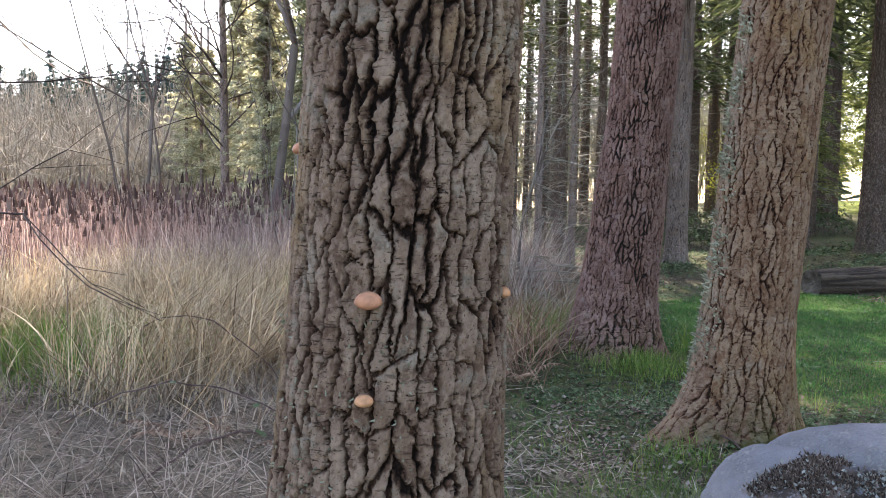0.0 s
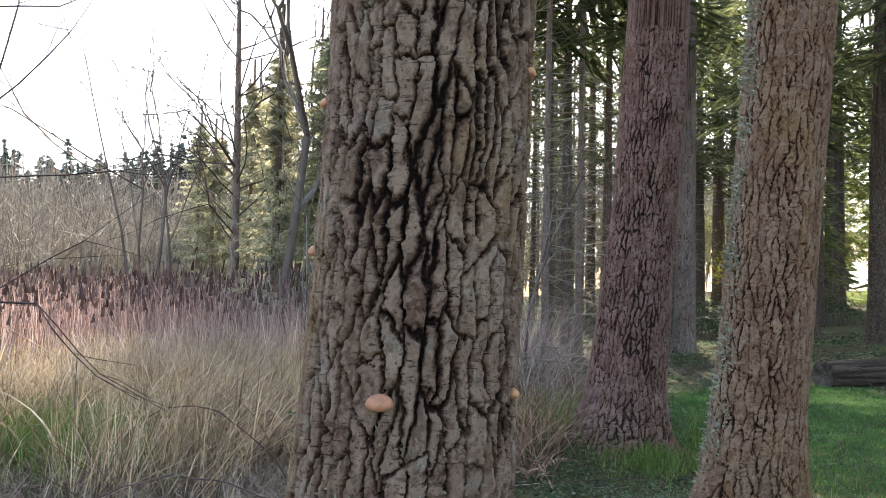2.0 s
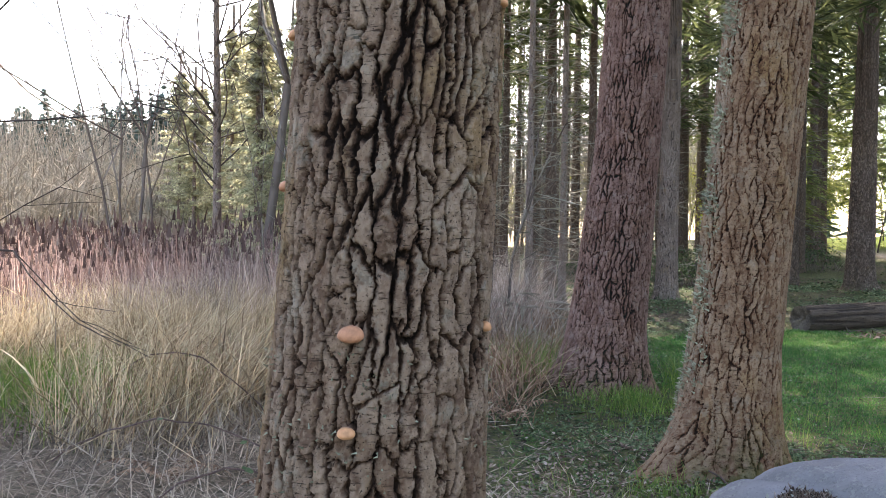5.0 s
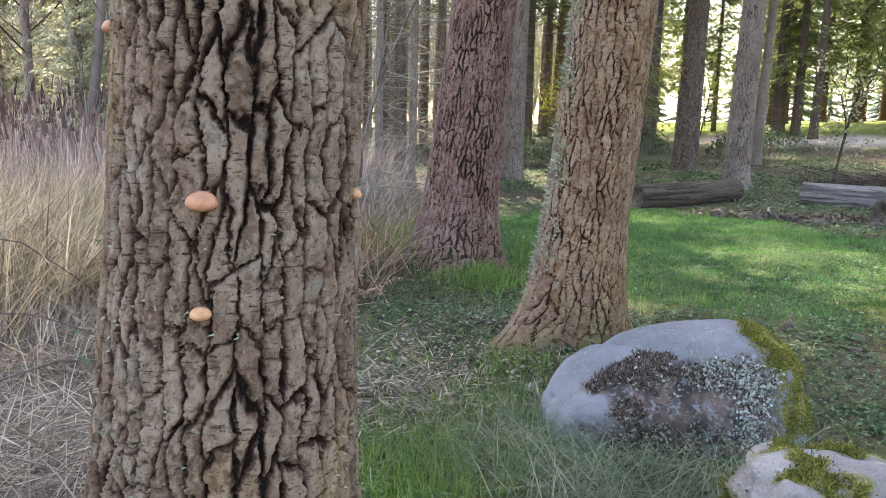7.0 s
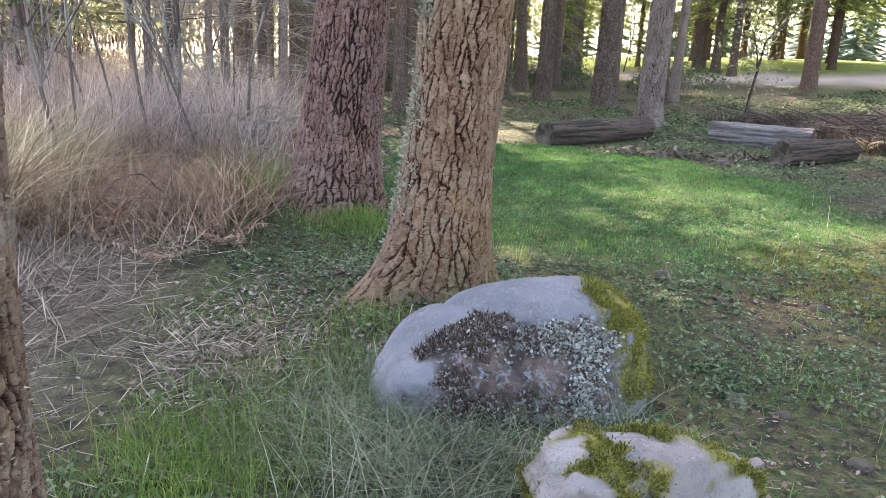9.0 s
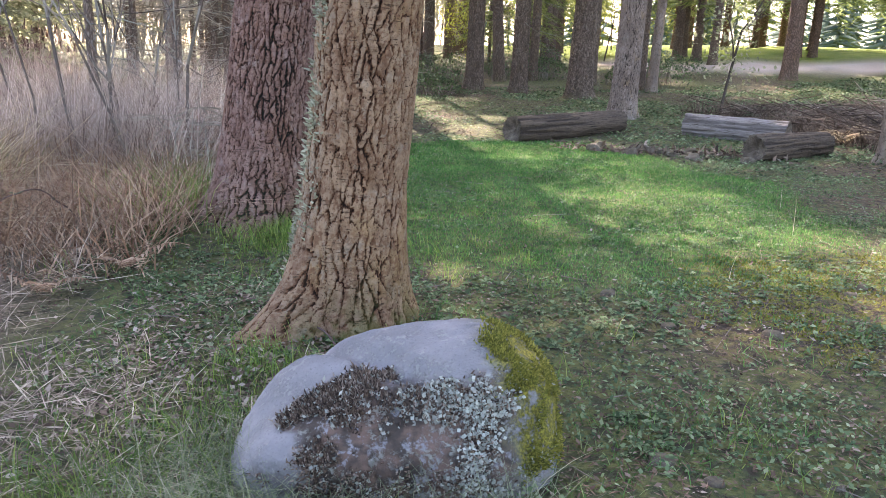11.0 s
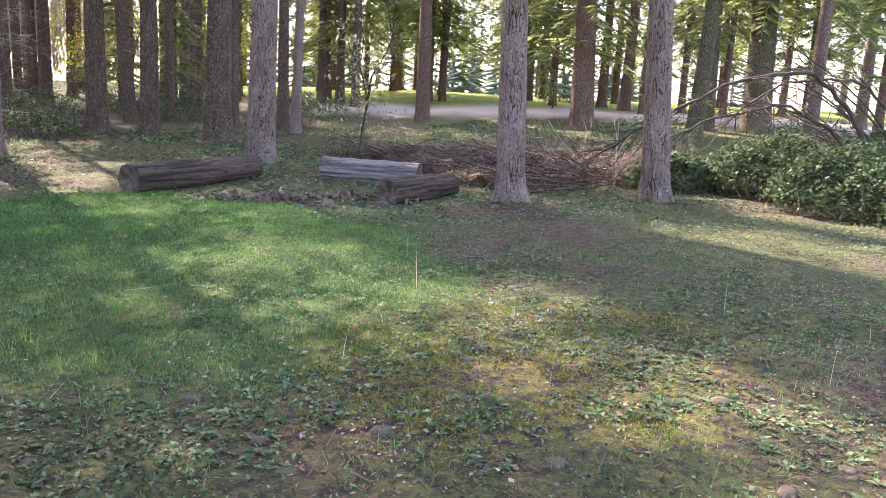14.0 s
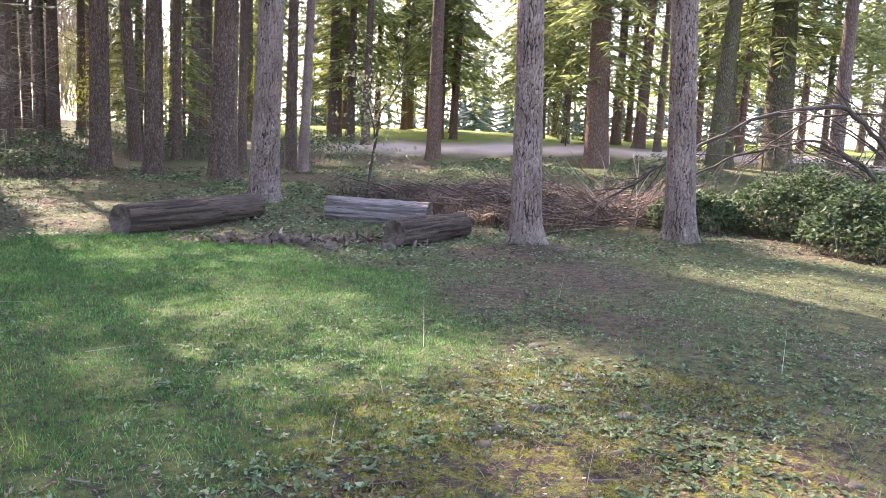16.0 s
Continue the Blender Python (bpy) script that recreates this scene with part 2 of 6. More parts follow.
LICHEN = (0.40, 0.42, 0.34)
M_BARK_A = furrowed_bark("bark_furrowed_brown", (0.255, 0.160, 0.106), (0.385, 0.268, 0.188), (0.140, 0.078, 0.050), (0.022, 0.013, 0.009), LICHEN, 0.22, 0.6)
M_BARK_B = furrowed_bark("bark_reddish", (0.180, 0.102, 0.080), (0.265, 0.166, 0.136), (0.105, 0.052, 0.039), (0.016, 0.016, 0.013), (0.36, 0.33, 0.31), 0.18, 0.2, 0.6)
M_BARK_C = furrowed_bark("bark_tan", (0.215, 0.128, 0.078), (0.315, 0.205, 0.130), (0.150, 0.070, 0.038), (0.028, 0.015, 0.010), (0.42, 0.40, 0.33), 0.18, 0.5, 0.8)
M_BARK_G = bark_material("bark_grey", (0.24, 0.175, 0.145), (0.34, 0.26, 0.22), (0.050, 0.035, 0.028), (0.35, 0.34, 0.30), 0.2, net=(20, 20, 5))
M_BARK_FAR = bark_material("bark_far_brown", (0.19, 0.135, 0.105), (0.27, 0.20, 0.16), (0.10, 0.07, 0.055), (0.27, 0.27, 0.22), 0.25, 0.0, False)
M_BARK_MOSSY = bark_material("bark_far_mossy", (0.155, 0.125, 0.085), (0.21, 0.18, 0.12), (0.05, 0.042, 0.028), (0.22, 0.23, 0.15), 0.3, 0.7, False)
M_BARK_RED = bark_material("bark_far_reddish", (0.22, 0.135, 0.10), (0.30, 0.195, 0.15), (0.10, 0.062, 0.047), (0.27, 0.25, 0.22), 0.25, 0.0, False)


def blade_material(name, stops, rough=0.6, through_light=0.35, tip=None):
    """Leaves and blades: colour by piece, a little light passing through."""
    m, n, l, b = material(name, rough)
    g = n.new("ShaderNodeNewGeometry")
    r = ramp(n, stops)
    l.new(g.outputs["Random Per Island"], r.inputs["Fac"])
    c = r.outputs["Color"]
    co = obj_coord(n)
    big = noise_tex(n, l, co, 0.9, 3)
    x = n.new("ShaderNodeHueSaturation")
    l.new(c, x.inputs["Color"])
    l.new(remap(n, l, big, 0.3, 0.7, 0.75, 1.25), x.inputs["Value"])
    c = x.outputs["Color"]
    l.new(c, b.inputs["Base Color"])
    if through_light:
        tr = n.new("ShaderNodeBsdfTranslucent")
        l.new(c, tr.inputs["Color"])
        ms = n.new("ShaderNodeMixShader")
        ms.inputs["Fac"].default_value = through_light
        l.new(b.outputs["BSDF"], ms.inputs[1])
        l.new(tr.outputs["BSDF"], ms.inputs[2])
        l.new(ms.outputs["Shader"], n["Material Output"].inputs["Surface"])
    return m


M_NEEDLE = blade_material("conifer_needles", [(0, (0.05, 0.066, 0.028)), (0.5, (0.10, 0.12, 0.05)), (1, (0.17, 0.19, 0.08))], 0.6, 0.55)
# green paled towards blue-grey to stand in for distance haze
M_NEEDLE_FAR = blade_material("haze_tinted_needles", [(0, (0.07, 0.10, 0.085)), (1, (0.13, 0.16, 0.13))], 0.8, 0.3)
# lighter needle green that carries the glow of backlit boughs
M_NEEDLE_L = blade_material("conifer_needles_sunlit_tint", [(0, (0.12, 0.15, 0.055)), (0.5, (0.22, 0.26, 0.09)), (1, (0.36, 0.38, 0.15))], 0.6, 0.68)
M_NEEDLE_O = blade_material("conifer_needles_olive", [(0, (0.22, 0.225, 0.12)), (0.5, (0.36, 0.36, 0.21)), (1, (0.5, 0.49, 0.31))], 0.8, 0.6)
M_LARCH = blade_material("larch_twigs", [(0, (0.30, 0.28, 0.18)), (0.5, (0.46, 0.44, 0.28)), (1, (0.62, 0.60, 0.40))], 0.8, 0.55)
M_LEAF_Y = blade_material("spring_leaves", [(0, (0.20, 0.24, 0.03)), (0.5, (0.34, 0.36, 0.05)), (1, (0.50, 0.48, 0.09))], 0.5, 0.55)
M_BRAMBLE = blade_material("bramble_leaves", [(0, (0.035, 0.062, 0.028)), (0.5, (0.07, 0.11, 0.045)), (1, (0.14, 0.19, 0.08))], 0.65, 0.3)
M_LAWN = blade_material("lawn_blades", [(0, (0.038, 0.11, 0.028)), (0.5, (0.08, 0.205, 0.048)), (0.85, (0.135, 0.28, 0.068)), (1, (0.28, 0.33, 0.14))], 0.75, 0.42)
M_GRASS = blade_material("fresh_grass", [(0, (0.08, 0.15, 0.03)), (0.6, (0.16, 0.27, 0.05)), (1, (0.34, 0.38, 0.11))], 0.55, 0.5)
M_STRAW = blade_material("dry_straw", [(0, (0.15, 0.1, 0.055)), (0.3, (0.44, 0.325, 0.195)), (0.7, (0.7, 0.56, 0.36)), (1, (0.86, 0.74, 0.52))], 0.7, 0.55)
M_STRAW_GREY = blade_material("grey_straw", [(0, (0.07, 0.05, 0.037)), (0.4, (0.25, 0.19, 0.14)), (0.75, (0.46, 0.37, 0.275)), (1, (0.64, 0.54, 0.42))], 0.85, 0.35)
M_SEDGE = blade_material("grey_green_sedge", [(0, (0.07, 0.085, 0.045)), (0.5, (0.17, 0.20, 0.11)), (0.85, (0.30, 0.31, 0.19)), (1, (0.46, 0.42, 0.30))], 0.8, 0.35)
M_REED = blade_material("brown_reed", [(0, (0.11, 0.068, 0.06)), (0.5, (0.29, 0.19, 0.165)), (1, (0.52, 0.39, 0.335))], 0.8, 0.5)
M_WEED = blade_material("weed_leaves", [(0, (0.045, 0.08, 0.035)), (0.5, (0.115, 0.165, 0.078)), (0.9, (0.2, 0.255, 0.125)), (1, (0.27, 0.31, 0.18))], 0.8, 0.3)
M_MOSSBIT = blade_material("moss_tufts", [(0, (0.08, 0.085, 0.018)), (0.5, (0.17, 0.165, 0.028)), (1, (0.30, 0.27, 0.055))], 0.9, 0.25)
M_LICHEN = blade_material("leafy_lichen", [(0, (0.15, 0.15, 0.125)), (0.5, (0.26, 0.262, 0.22)), (1, (0.42, 0.425, 0.36))], 0.8, 0.1)
M_TUFT = blade_material("lichen_tufts", [(0, (0.20, 0.19, 0.12)), (0.5, (0.31, 0.30, 0.20)), (1, (0.44, 0.43, 0.31))], 0.9, 0.2)
M_LITTER = blade_material("leaf_litter", [(0, (0.03, 0.02, 0.015)), (0.45, (0.11, 0.073, 0.052)), (0.8, (0.19, 0.135, 0.1)), (1, (0.33, 0.26, 0.21))], 0.9, 0.1)
M_LITTER_PALE = blade_material("pale_leaf_litter", [(0, (0.09, 0.06, 0.045)), (0.45, (0.20, 0.14, 0.105)), (0.8, (0.33, 0.255, 0.20)), (1, (0.46, 0.38, 0.31))], 0.85, 0.2)
M_TWIG = blade_material("grey_twigs", [(0, (0.075, 0.055, 0.045)), (0.5, (0.15, 0.12, 0.10)), (1, (0.28, 0.25, 0.21))], 0.85, 0.0)
M_TWIG_PALE = blade_material("pale_twigs", [(0, (0.26, 0.22, 0.17)), (0.5, (0.38, 0.33, 0.26)), (1, (0.52, 0.46, 0.37))], 0.8, 0.35)
M_TWIG_LICHEN = blade_material("lichen_grey_twigs", [(0, (0.13, 0.12, 0.10)), (0.5, (0.23, 0.22, 0.185)), (1, (0.36, 0.36, 0.30))], 0.85, 0.0)
M_BRUSH = blade_material("brown_brush", [(0, (0.13, 0.09, 0.07)), (0.45, (0.4, 0.3, 0.245)), (1, (0.74, 0.61, 0.51))], 0.8, 0.5)
M_NEEDLE_FALL = blade_material("fallen_needles", [(0, (0.04, 0.023, 0.015)), (0.5, (0.115, 0.066, 0.043)), (1, (0.215, 0.14, 0.098))], 0.8, 0.05)
M_DEADWOOD = blade_material("brown_deadwood", [(0, (0.045, 0.03, 0.022)), (0.5, (0.12, 0.082, 0.06)), (0.9, (0.22, 0.16, 0.12)), (1, (0.36, 0.29, 0.23))], 0.85, 0.0)
M_TWIG_DARK = blade_material("dark_twigs", [(0, (0.04, 0.03, 0.026)), (0.5, (0.07, 0.055, 0.045)), (1, (0.12, 0.095, 0.08))], 0.8, 0.0)
M_SEED = blade_material("dark_seed_heads", [(0, (0.06, 0.035, 0.03)), (0.6, (0.12, 0.075, 0.065)), (1, (0.22, 0.16, 0.13))], 0.85, 0.1)
M_FERN_DEAD = blade_material("dead_bracken", [(0, (0.14, 0.08, 0.05)), (0.5, (0.34, 0.21, 0.135)), (1, (0.56, 0.41, 0.28))], 0.8, 0.4)


def ground_material():
    m, n, l, b = material("forest_floor", 0.95)
    co = obj_coord(n)
    n1 = noise_tex(n, l, co, 1.1, 5)
    n2 = noise_tex(n, l, co, 9, 6, 0.7)
    n3 = noise_tex(n, l, co, 55, 5, 0.7)
    soil = mix(n, l, remap(n, l, n2, 0.35, 0.65), (0.045, 0.031, 0.023), (0.13, 0.092, 0.067))
    soil = mix(n, l, remap(n, l, n3, 0.55, 0.70, 0.0, 0.55), soil, (0.19, 0.145, 0.108))
    green = mix(n, l, remap(n, l, n2, 0.35, 0.65), (0.048, 0.070, 0.024), (0.096, 0.122, 0.042))
    mossy = mix(n, l, remap(n, l, n3, 0.4, 0.65), (0.11, 0.105, 0.018), (0.23, 0.21, 0.035))
    straw = mix(n, l, remap(n, l, n3, 0.4, 0.65), (0.13, 0.10, 0.072), (0.28, 0.225, 0.16))
    g = math_node(n, l, "MULTIPLY", attr(n, "lawn"), remap(n, l, n2, 0.28, 0.52))
    c = mix(n, l, g, soil, green)
    mo = math_node(n, l, "MULTIPLY", attr(n, "mossy"), remap(n, l, n2, 0.44, 0.56))
    c = mix(n, l, mo, c, mossy)
    st = math_node(n, l, "MULTIPLY", attr(n, "straw"), remap(n, l, n2, 0.30, 0.55))
    c = mix(n, l, st, c, straw)
    dust = mix(n, l, remap(n, l, n3, 0.3, 0.7), (0.52, 0.40, 0.33), (0.66, 0.54, 0.46))
    c = mix(n, l, attr(n, "road"), c, dust)
    field = mix(n, l, remap(n, l, n1, 0.35, 0.65), (0.16, 0.22, 0.03), (0.26, 0.30, 0.05))
    c = mix(n, l, attr(n, "field"), c, field)
    l.new(c, b.inputs["Base Color"])
    h = math_node(n, l, "ADD", math_node(n, l, "MULTIPLY", n2, 1.5), n3)
    bump(n, l, b, h, 0.03, 0.9)
    return m


M_GROUND = ground_material()


def stone_material(name, base_a, base_b, lichen_amt, moss_bias):
    m, n, l, b = material(name, 0.88)
    co = obj_coord(n)
    n1 = noise_tex(n, l, co, 3, 5)
    n2 = noise_tex(n, l, co, 22, 6, 0.7)
    n3 = noise_tex(n, l, co, 90, 3, 0.6)
    c = mix(n, l, remap(n, l, n1, 0.3, 0.7), base_a, base_b)
    c = mix(n, l, remap(n, l, n3, 0.56, 0.72, 0.0, 0.5), c, tuple(v * 0.45 for v in base_a))
    # dark algae and brown moss, then leafy pale lichen and yellow moss, each in its own zone of the stone
    dk = math_node(n, l, "MULTIPLY", attr(n, "crust"), remap(n, l, n2, 0.36, 0.46))
    dirt = mix(n, l, remap(n, l, noise_tex(n, l, co, 7, 4), 0.42, 0.6), (0.050, 0.038, 0.030), (0.145, 0.092, 0.070))
    c = mix(n, l, dk, c, dirt)
    spots = math_node(n, l, "MULTIPLY", remap(n, l, noise_tex(n, l, co, 40, 5, 0.75), 0.50, 0.58), remap(n, l, noise_tex(n, l, co, 8, 3), 0.44, 0.56))
    lm = math_node(n, l, "MULTIPLY", spots, math_node(n, l, "ADD", math_node(n, l, "MULTIPLY", attr(n, "lichen"), 0.45), lichen_amt))
    c = mix(n, l, lm, c, (0.35, 0.355, 0.31))
    ms = math_node(n, l, "MULTIPLY", attr(n, "moss"), remap(n, l, n2, 0.36 - moss_bias, 0.50 - moss_bias))
    mc = mix(n, l, remap(n, l, n3, 0.4, 0.65), (0.085, 0.078, 0.012), (0.24, 0.20, 0.03))
    c = mix(n, l, ms, c, mc)
    l.new(c, b.inputs["Base Color"])
    h = math_node(n, l, "ADD", math_node(n, l, "MULTIPLY", math_node(n, l, "ADD", lm, ms), 1.2), math_node(n, l, "ADD", n2, math_node(n, l, "MULTIPLY", n3, 0.5)))
    bump(n, l, b, h, 0.012, 0.8)
    return m


M_ROCK = stone_material("granite_boulder", (0.155, 0.148, 0.152), (0.24, 0.228, 0.234), 0.30, 0.0)
M_ROCK2 = stone_material("pale_boulder", (0.21, 0.172, 0.155), (0.33, 0.282, 0.255), 0.30, 0.05)
M_STONE = stone_material("field_stone", (0.075, 0.058, 0.045), (0.15, 0.118, 0.095), 0.05, 0.0)


def wood_material(name, a, c2, dark):
    m, n, l, b = material(name, 0.9)
    co = obj_coord(n)
    g = noise_tex(n, l, co, 3.0, 6, 0.7, (1.2, 14, 14))
    f = noise_tex(n, l, co, 16, 5, 0.7)
    c = mix(n, l, remap(n, l, g, 0.35, 0.65), a, c2)
    c = mix(n, l, remap(n, l, g, 0.42, 0.34), c, dark)
    c = mix(n, l, remap(n, l, f, 0.58, 0.72, 0.0, 0.5), c, (0.11, 0.115, 0.06))
    c = mix(n, l, attr(n, "plate"), dark, c)
    l.new(c, b.inputs["Base Color"])
    bump(n, l, b, math_node(n, l, "ADD", math_node(n, l, "MULTIPLY", g, 2), f), 0.02, 0.9)
    return m


M_LOG_BARK = wood_material("rotting_log_bark", (0.075, 0.052, 0.038), (0.13, 0.095, 0.068), (0.02, 0.014, 0.011))
M_LOG_GREY = wood_material("weathered_grey_log", (0.20, 0.165, 0.15), (0.30, 0.26, 0.24), (0.06, 0.047, 0.04))
M_LOG_END = wood_material("rotten_wood", (0.16, 0.12, 0.09), (0.25, 0.20, 0.155), (0.05, 0.036, 0.028))


def plain(name, color, rough=0.7, var=0.25, scale=14):
    m, n, l, b = material(name, rough)
    co = obj_coord(n)
    f = noise_tex(n, l, co, scale, 4)
    l.new(mix(n, l, remap(n, l, f, 0.3, 0.7), tuple(v * (1 - var) for v in color), tuple(min(1, v * (1 + var)) for v in color)), b.inputs["Base Color"])
    bump(n, l, b, f, 0.004, 0.6)
    return m


M_CONK = plain("orange_conk", (0.43, 0.195, 0.105), 0.6, 0.22, 40)
M_CONK_PALE = plain("pale_conk", (0.52, 0.255, 0.125), 0.6, 0.2, 40)
M_CANE = plain("bramble_cane_bark", (0.10, 0.06, 0.05), 0.6, 0.3, 30)


# ---- generators ----
def bark_relief(T, Z, radius, cw, ch, width, seed):
    """Furrows between staggered plates round a trunk: how deep in a furrow, on its flank, in a crack (0..1), and a value for each plate."""
    kx, ky = np.cos(T) * radius, np.sin(T) * radius
    a1 = fbm(kx / (cw * 0.42), ky / (cw * 0.42), Z / (cw * 0.5), seed + 51, 4) - 0.5
    a2 = fbm(kx / (cw * 0.42), ky / (cw * 0.42), Z / (cw * 0.5), seed + 57, 4) - 0.5
    c1 = fbm(kx / (cw * 0.13), ky / (cw * 0.13), Z / (cw * 0.17), seed + 63, 3) - 0.5
    b1 = fbm(kx / (cw * 2.2), ky / (cw * 2.2), Z / (ch * 0.7), seed + 61, 2) - 0.5
    nu = max(6, int(round(2 * math.pi * radius / cw)))
    u = T / (2 * math.pi) * nu + 0.9 * b1 + 0.42 * a1 + 0.24 * c1
    v = Z / ch + 0.9 * (a2 + 0.4 * c1) * cw / ch
    iu, iv = np.floor(u), np.floor(v)
    f1, f2, val = np.full(T.shape, 9.0), np.full(T.shape, 9.0), np.zeros(T.shape)
    u1, v1, u2, v2 = (np.zeros(T.shape) for q in range(4))
    for a in (-1, 0, 1):
        for c in (-2, -1, 0, 1, 2):
            gu, gv = iu + a, iv + c
            h1 = hash01(np.mod(gu, nu), gv, seed)
            h2 = hash01(np.mod(gu, nu), gv, seed + 77)
            du, dv = u - gu - 0.5 - 0.75 * (h1 - 0.5), (v - gv - h2) * 0.62
            d = np.hypot(du, dv)
            first = d < f1
            second = ~first & (d < f2)
            f2 = np.where(first, f1, np.where(second, d, f2))
            u2 = np.where(first, u1, np.where(second, du, u2))
            v2 = np.where(first, v1, np.where(second, dv, v2))
            u1, v1, f1 = np.where(first, du, u1), np.where(first, dv, v1), np.where(first, d, f1)
            val = np.where(first, hash01(np.mod(gu, nu), gv, seed + 5), val)
    slope = np.hypot((u2 - u1) / cw, (v2 - v1) * 0.62 / ch)
    d = (f2 * f2 - f1 * f1) / 2 / np.maximum(slope, 1e-3)
    open_ = smooth01(0.28, 0.72, fbm(kx * 9, ky * 9, Z * 4, seed + 21, 3))
    w = width * (0.50 + 0.70 * open_)
    furrow = 1 - smooth01(0.3 * w, w, d + 0.07 * cw * c1)
    flank = (1 - smooth01(0.9 * w, 1.7 * w + 0.003, d + 0.16 * cw * (a1 + c1))) * (0.45 + 0.55 * open_)
    # scales that break off along ragged lines inside the plates
    n3 = vnoise((kx + 0.8 * cw * a1) / (cw * 0.55), (ky + 0.8 * cw * a2) / (cw * 0.55), (Z + 0.8 * cw * a1) / (cw * 0.75), seed + 33)
    crack = (1 - smooth01(0.015, 0.07, np.abs(n3 - 0.5 + 0.3 * c1))) * smooth01(0.42, 0.58, fbm(kx * 16, ky * 16, Z * 12, seed + 35, 2))
    return furrow, flank, crack, val


def trunk_mesh(name, line, mat, nu, zs, depth, cells, seed, flare=0.35, lobes=5, phase=0.0, lichen_az=None, moss_az=None, parent=None, flare_az=None, width=0.008, th=None):
    """A trunk along line = rows of z, x, y, radius (from its foot), with furrowed bark."""
    line = np.array(line, float)
    zs = np.asarray(zs, float)
    th = np.linspace(0, 2 * math.pi, nu, endpoint=False) if th is None else th
    nu = len(th)
    T, Z = np.meshgrid(th, zs)
    cx, cy, r = (np.interp(Z, line[:, 0], line[:, k]) for k in (1, 2, 3))
    rm = float(np.interp(1.0, line[:, 0], line[:, 3]))
    lob = 1 + 0.45 * np.cos(lobes * T + phase) + 0.3 * np.cos((lobes - 2) * T + 2 * phase + 1)
    if flare_az is not None:
        lob = lob * (0.55 + 0.9 * np.clip(np.cos(T - flare_az), 0, 1))
    fl = flare * rm * np.exp(-np.clip(Z, -0.3, 99) / 0.20) * lob + 0.10 * rm * np.exp(-np.clip(Z, 0, 99) / 0.7)
    r = r + fl + 0.03 * rm * (fbm(np.cos(T) * 1.5, np.sin(T) * 1.5, Z * 1.2, seed + 5, 3) - 0.5) * 2
    plate = np.ones_like(T)
    tone = np.full_like(T, 0.5)
    if depth > 0:
        cw, ch = cells
        kx, ky = np.cos(T) * rm, np.sin(T) * rm
        furrow, flank, crack, scale_ = bark_relief(T, Z, rm, cw, ch, width, seed)
        rough = fbm(kx * 90, ky * 90, Z * 70, seed + 3, 3)
        layer = fbm(kx * 26, ky * 26, Z * 24, seed + 8, 3) * 6
        layer = np.floor(layer) + smooth01(0.7, 0.9, layer - np.floor(layer))
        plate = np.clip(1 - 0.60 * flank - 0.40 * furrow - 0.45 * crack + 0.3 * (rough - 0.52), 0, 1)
        tone = np.clip(0.5 + 1.3 * (rough - 0.5) + 0.10 * (layer - 3) + 0.35 * (scale_ - 0.5), 0, 1)
        r = r + depth * (0.25 - 0.62 * furrow - 0.38 * flank - 0.16 * crack + 0.07 * (layer - 3) + 0.20 * (rough - 0.5) * (0.5 + flank))
    X, Y = cx + r * np.cos(T), cy + r * np.sin(T)
    V = np.stack([X, Y, Z], -1).reshape(-1, 3)
    n = len(zs)
    i = np.arange(n - 1)[:, None] * nu
    j = np.arange(nu)[None, :]
    j2 = (j + 1) % nu
    F = np.stack([i + j, i + j2, i + nu + j2, i + nu + j], -1).reshape(-1, 4)
    lic = np.zeros_like(T)
    if lichen_az is not None:
        lic = 0.40 * smooth01(0.80, 1.08, np.cos(T - lichen_az) + 0.25 * (fbm(np.cos(T) * 3, np.sin(T) * 3, Z * 2, seed + 40, 3) - 0.5)) * smooth01(-0.2, 0.8, Z)
    mo = np.exp(-np.clip(Z, 0, 99) / 0.16)
    if moss_az is not None:
        mo = mo * (0.15 + 0.85 * smooth01(-0.1, 0.8, np.cos(T - moss_az)))
    else:
        mo = mo * 0.55
    return mesh_np(name, V, F, mat, parent, smooth=depth <= 0 or nu < 100, attrs={"plate": plate.ravel(), "tone": tone.ravel(), "lichen": lic.ravel(), "moss": mo.ravel()})


def blades(pos, h, w, az, lean, bend, segs=2):
    """Ribbons that rise, lean and bend over. Arrays of one length."""
    pos = np.asarray(pos, float)
    n = len(pos)
    h, w, az, lean, bend = (np.broadcast_to(np.asarray(q, float), (n,)) for q in (h, w, az, lean, bend))
    t = np.linspace(0, 1, segs + 1)[None, :]
    hor = h[:, None] * (lean[:, None] * t + bend[:, None] * t ** 2)
    ver = h[:, None] * (t - 0.42 * np.clip(bend, 0, 1.6)[:, None] * t ** 2)
    dx, dy = np.cos(az), np.sin(az)
    tw = az + 1.57 + RNG.uniform(-0.7, 0.7, n)
    sx, sy = np.cos(tw), np.sin(tw)
    C = np.stack([pos[:, None, 0] + dx[:, None] * hor, pos[:, None, 1] + dy[:, None] * hor, pos[:, None, 2] + ver], -1)
    half = 0.5 * w[:, None] * np.clip(1 - t ** 1.6, 0.06, 1)
    S = np.stack([sx[:, None] * half, sy[:, None] * half, 0 * half], -1)
    V = np.stack([C - S, C + S], 2).reshape(-1, 3)
    base = (np.arange(n) * (segs + 1) * 2)[:, None] + (np.arange(segs) * 2)[None, :]
    F = np.stack([base, base + 1, base + 3, base + 2], -1).reshape(-1, 4)
    return V, F


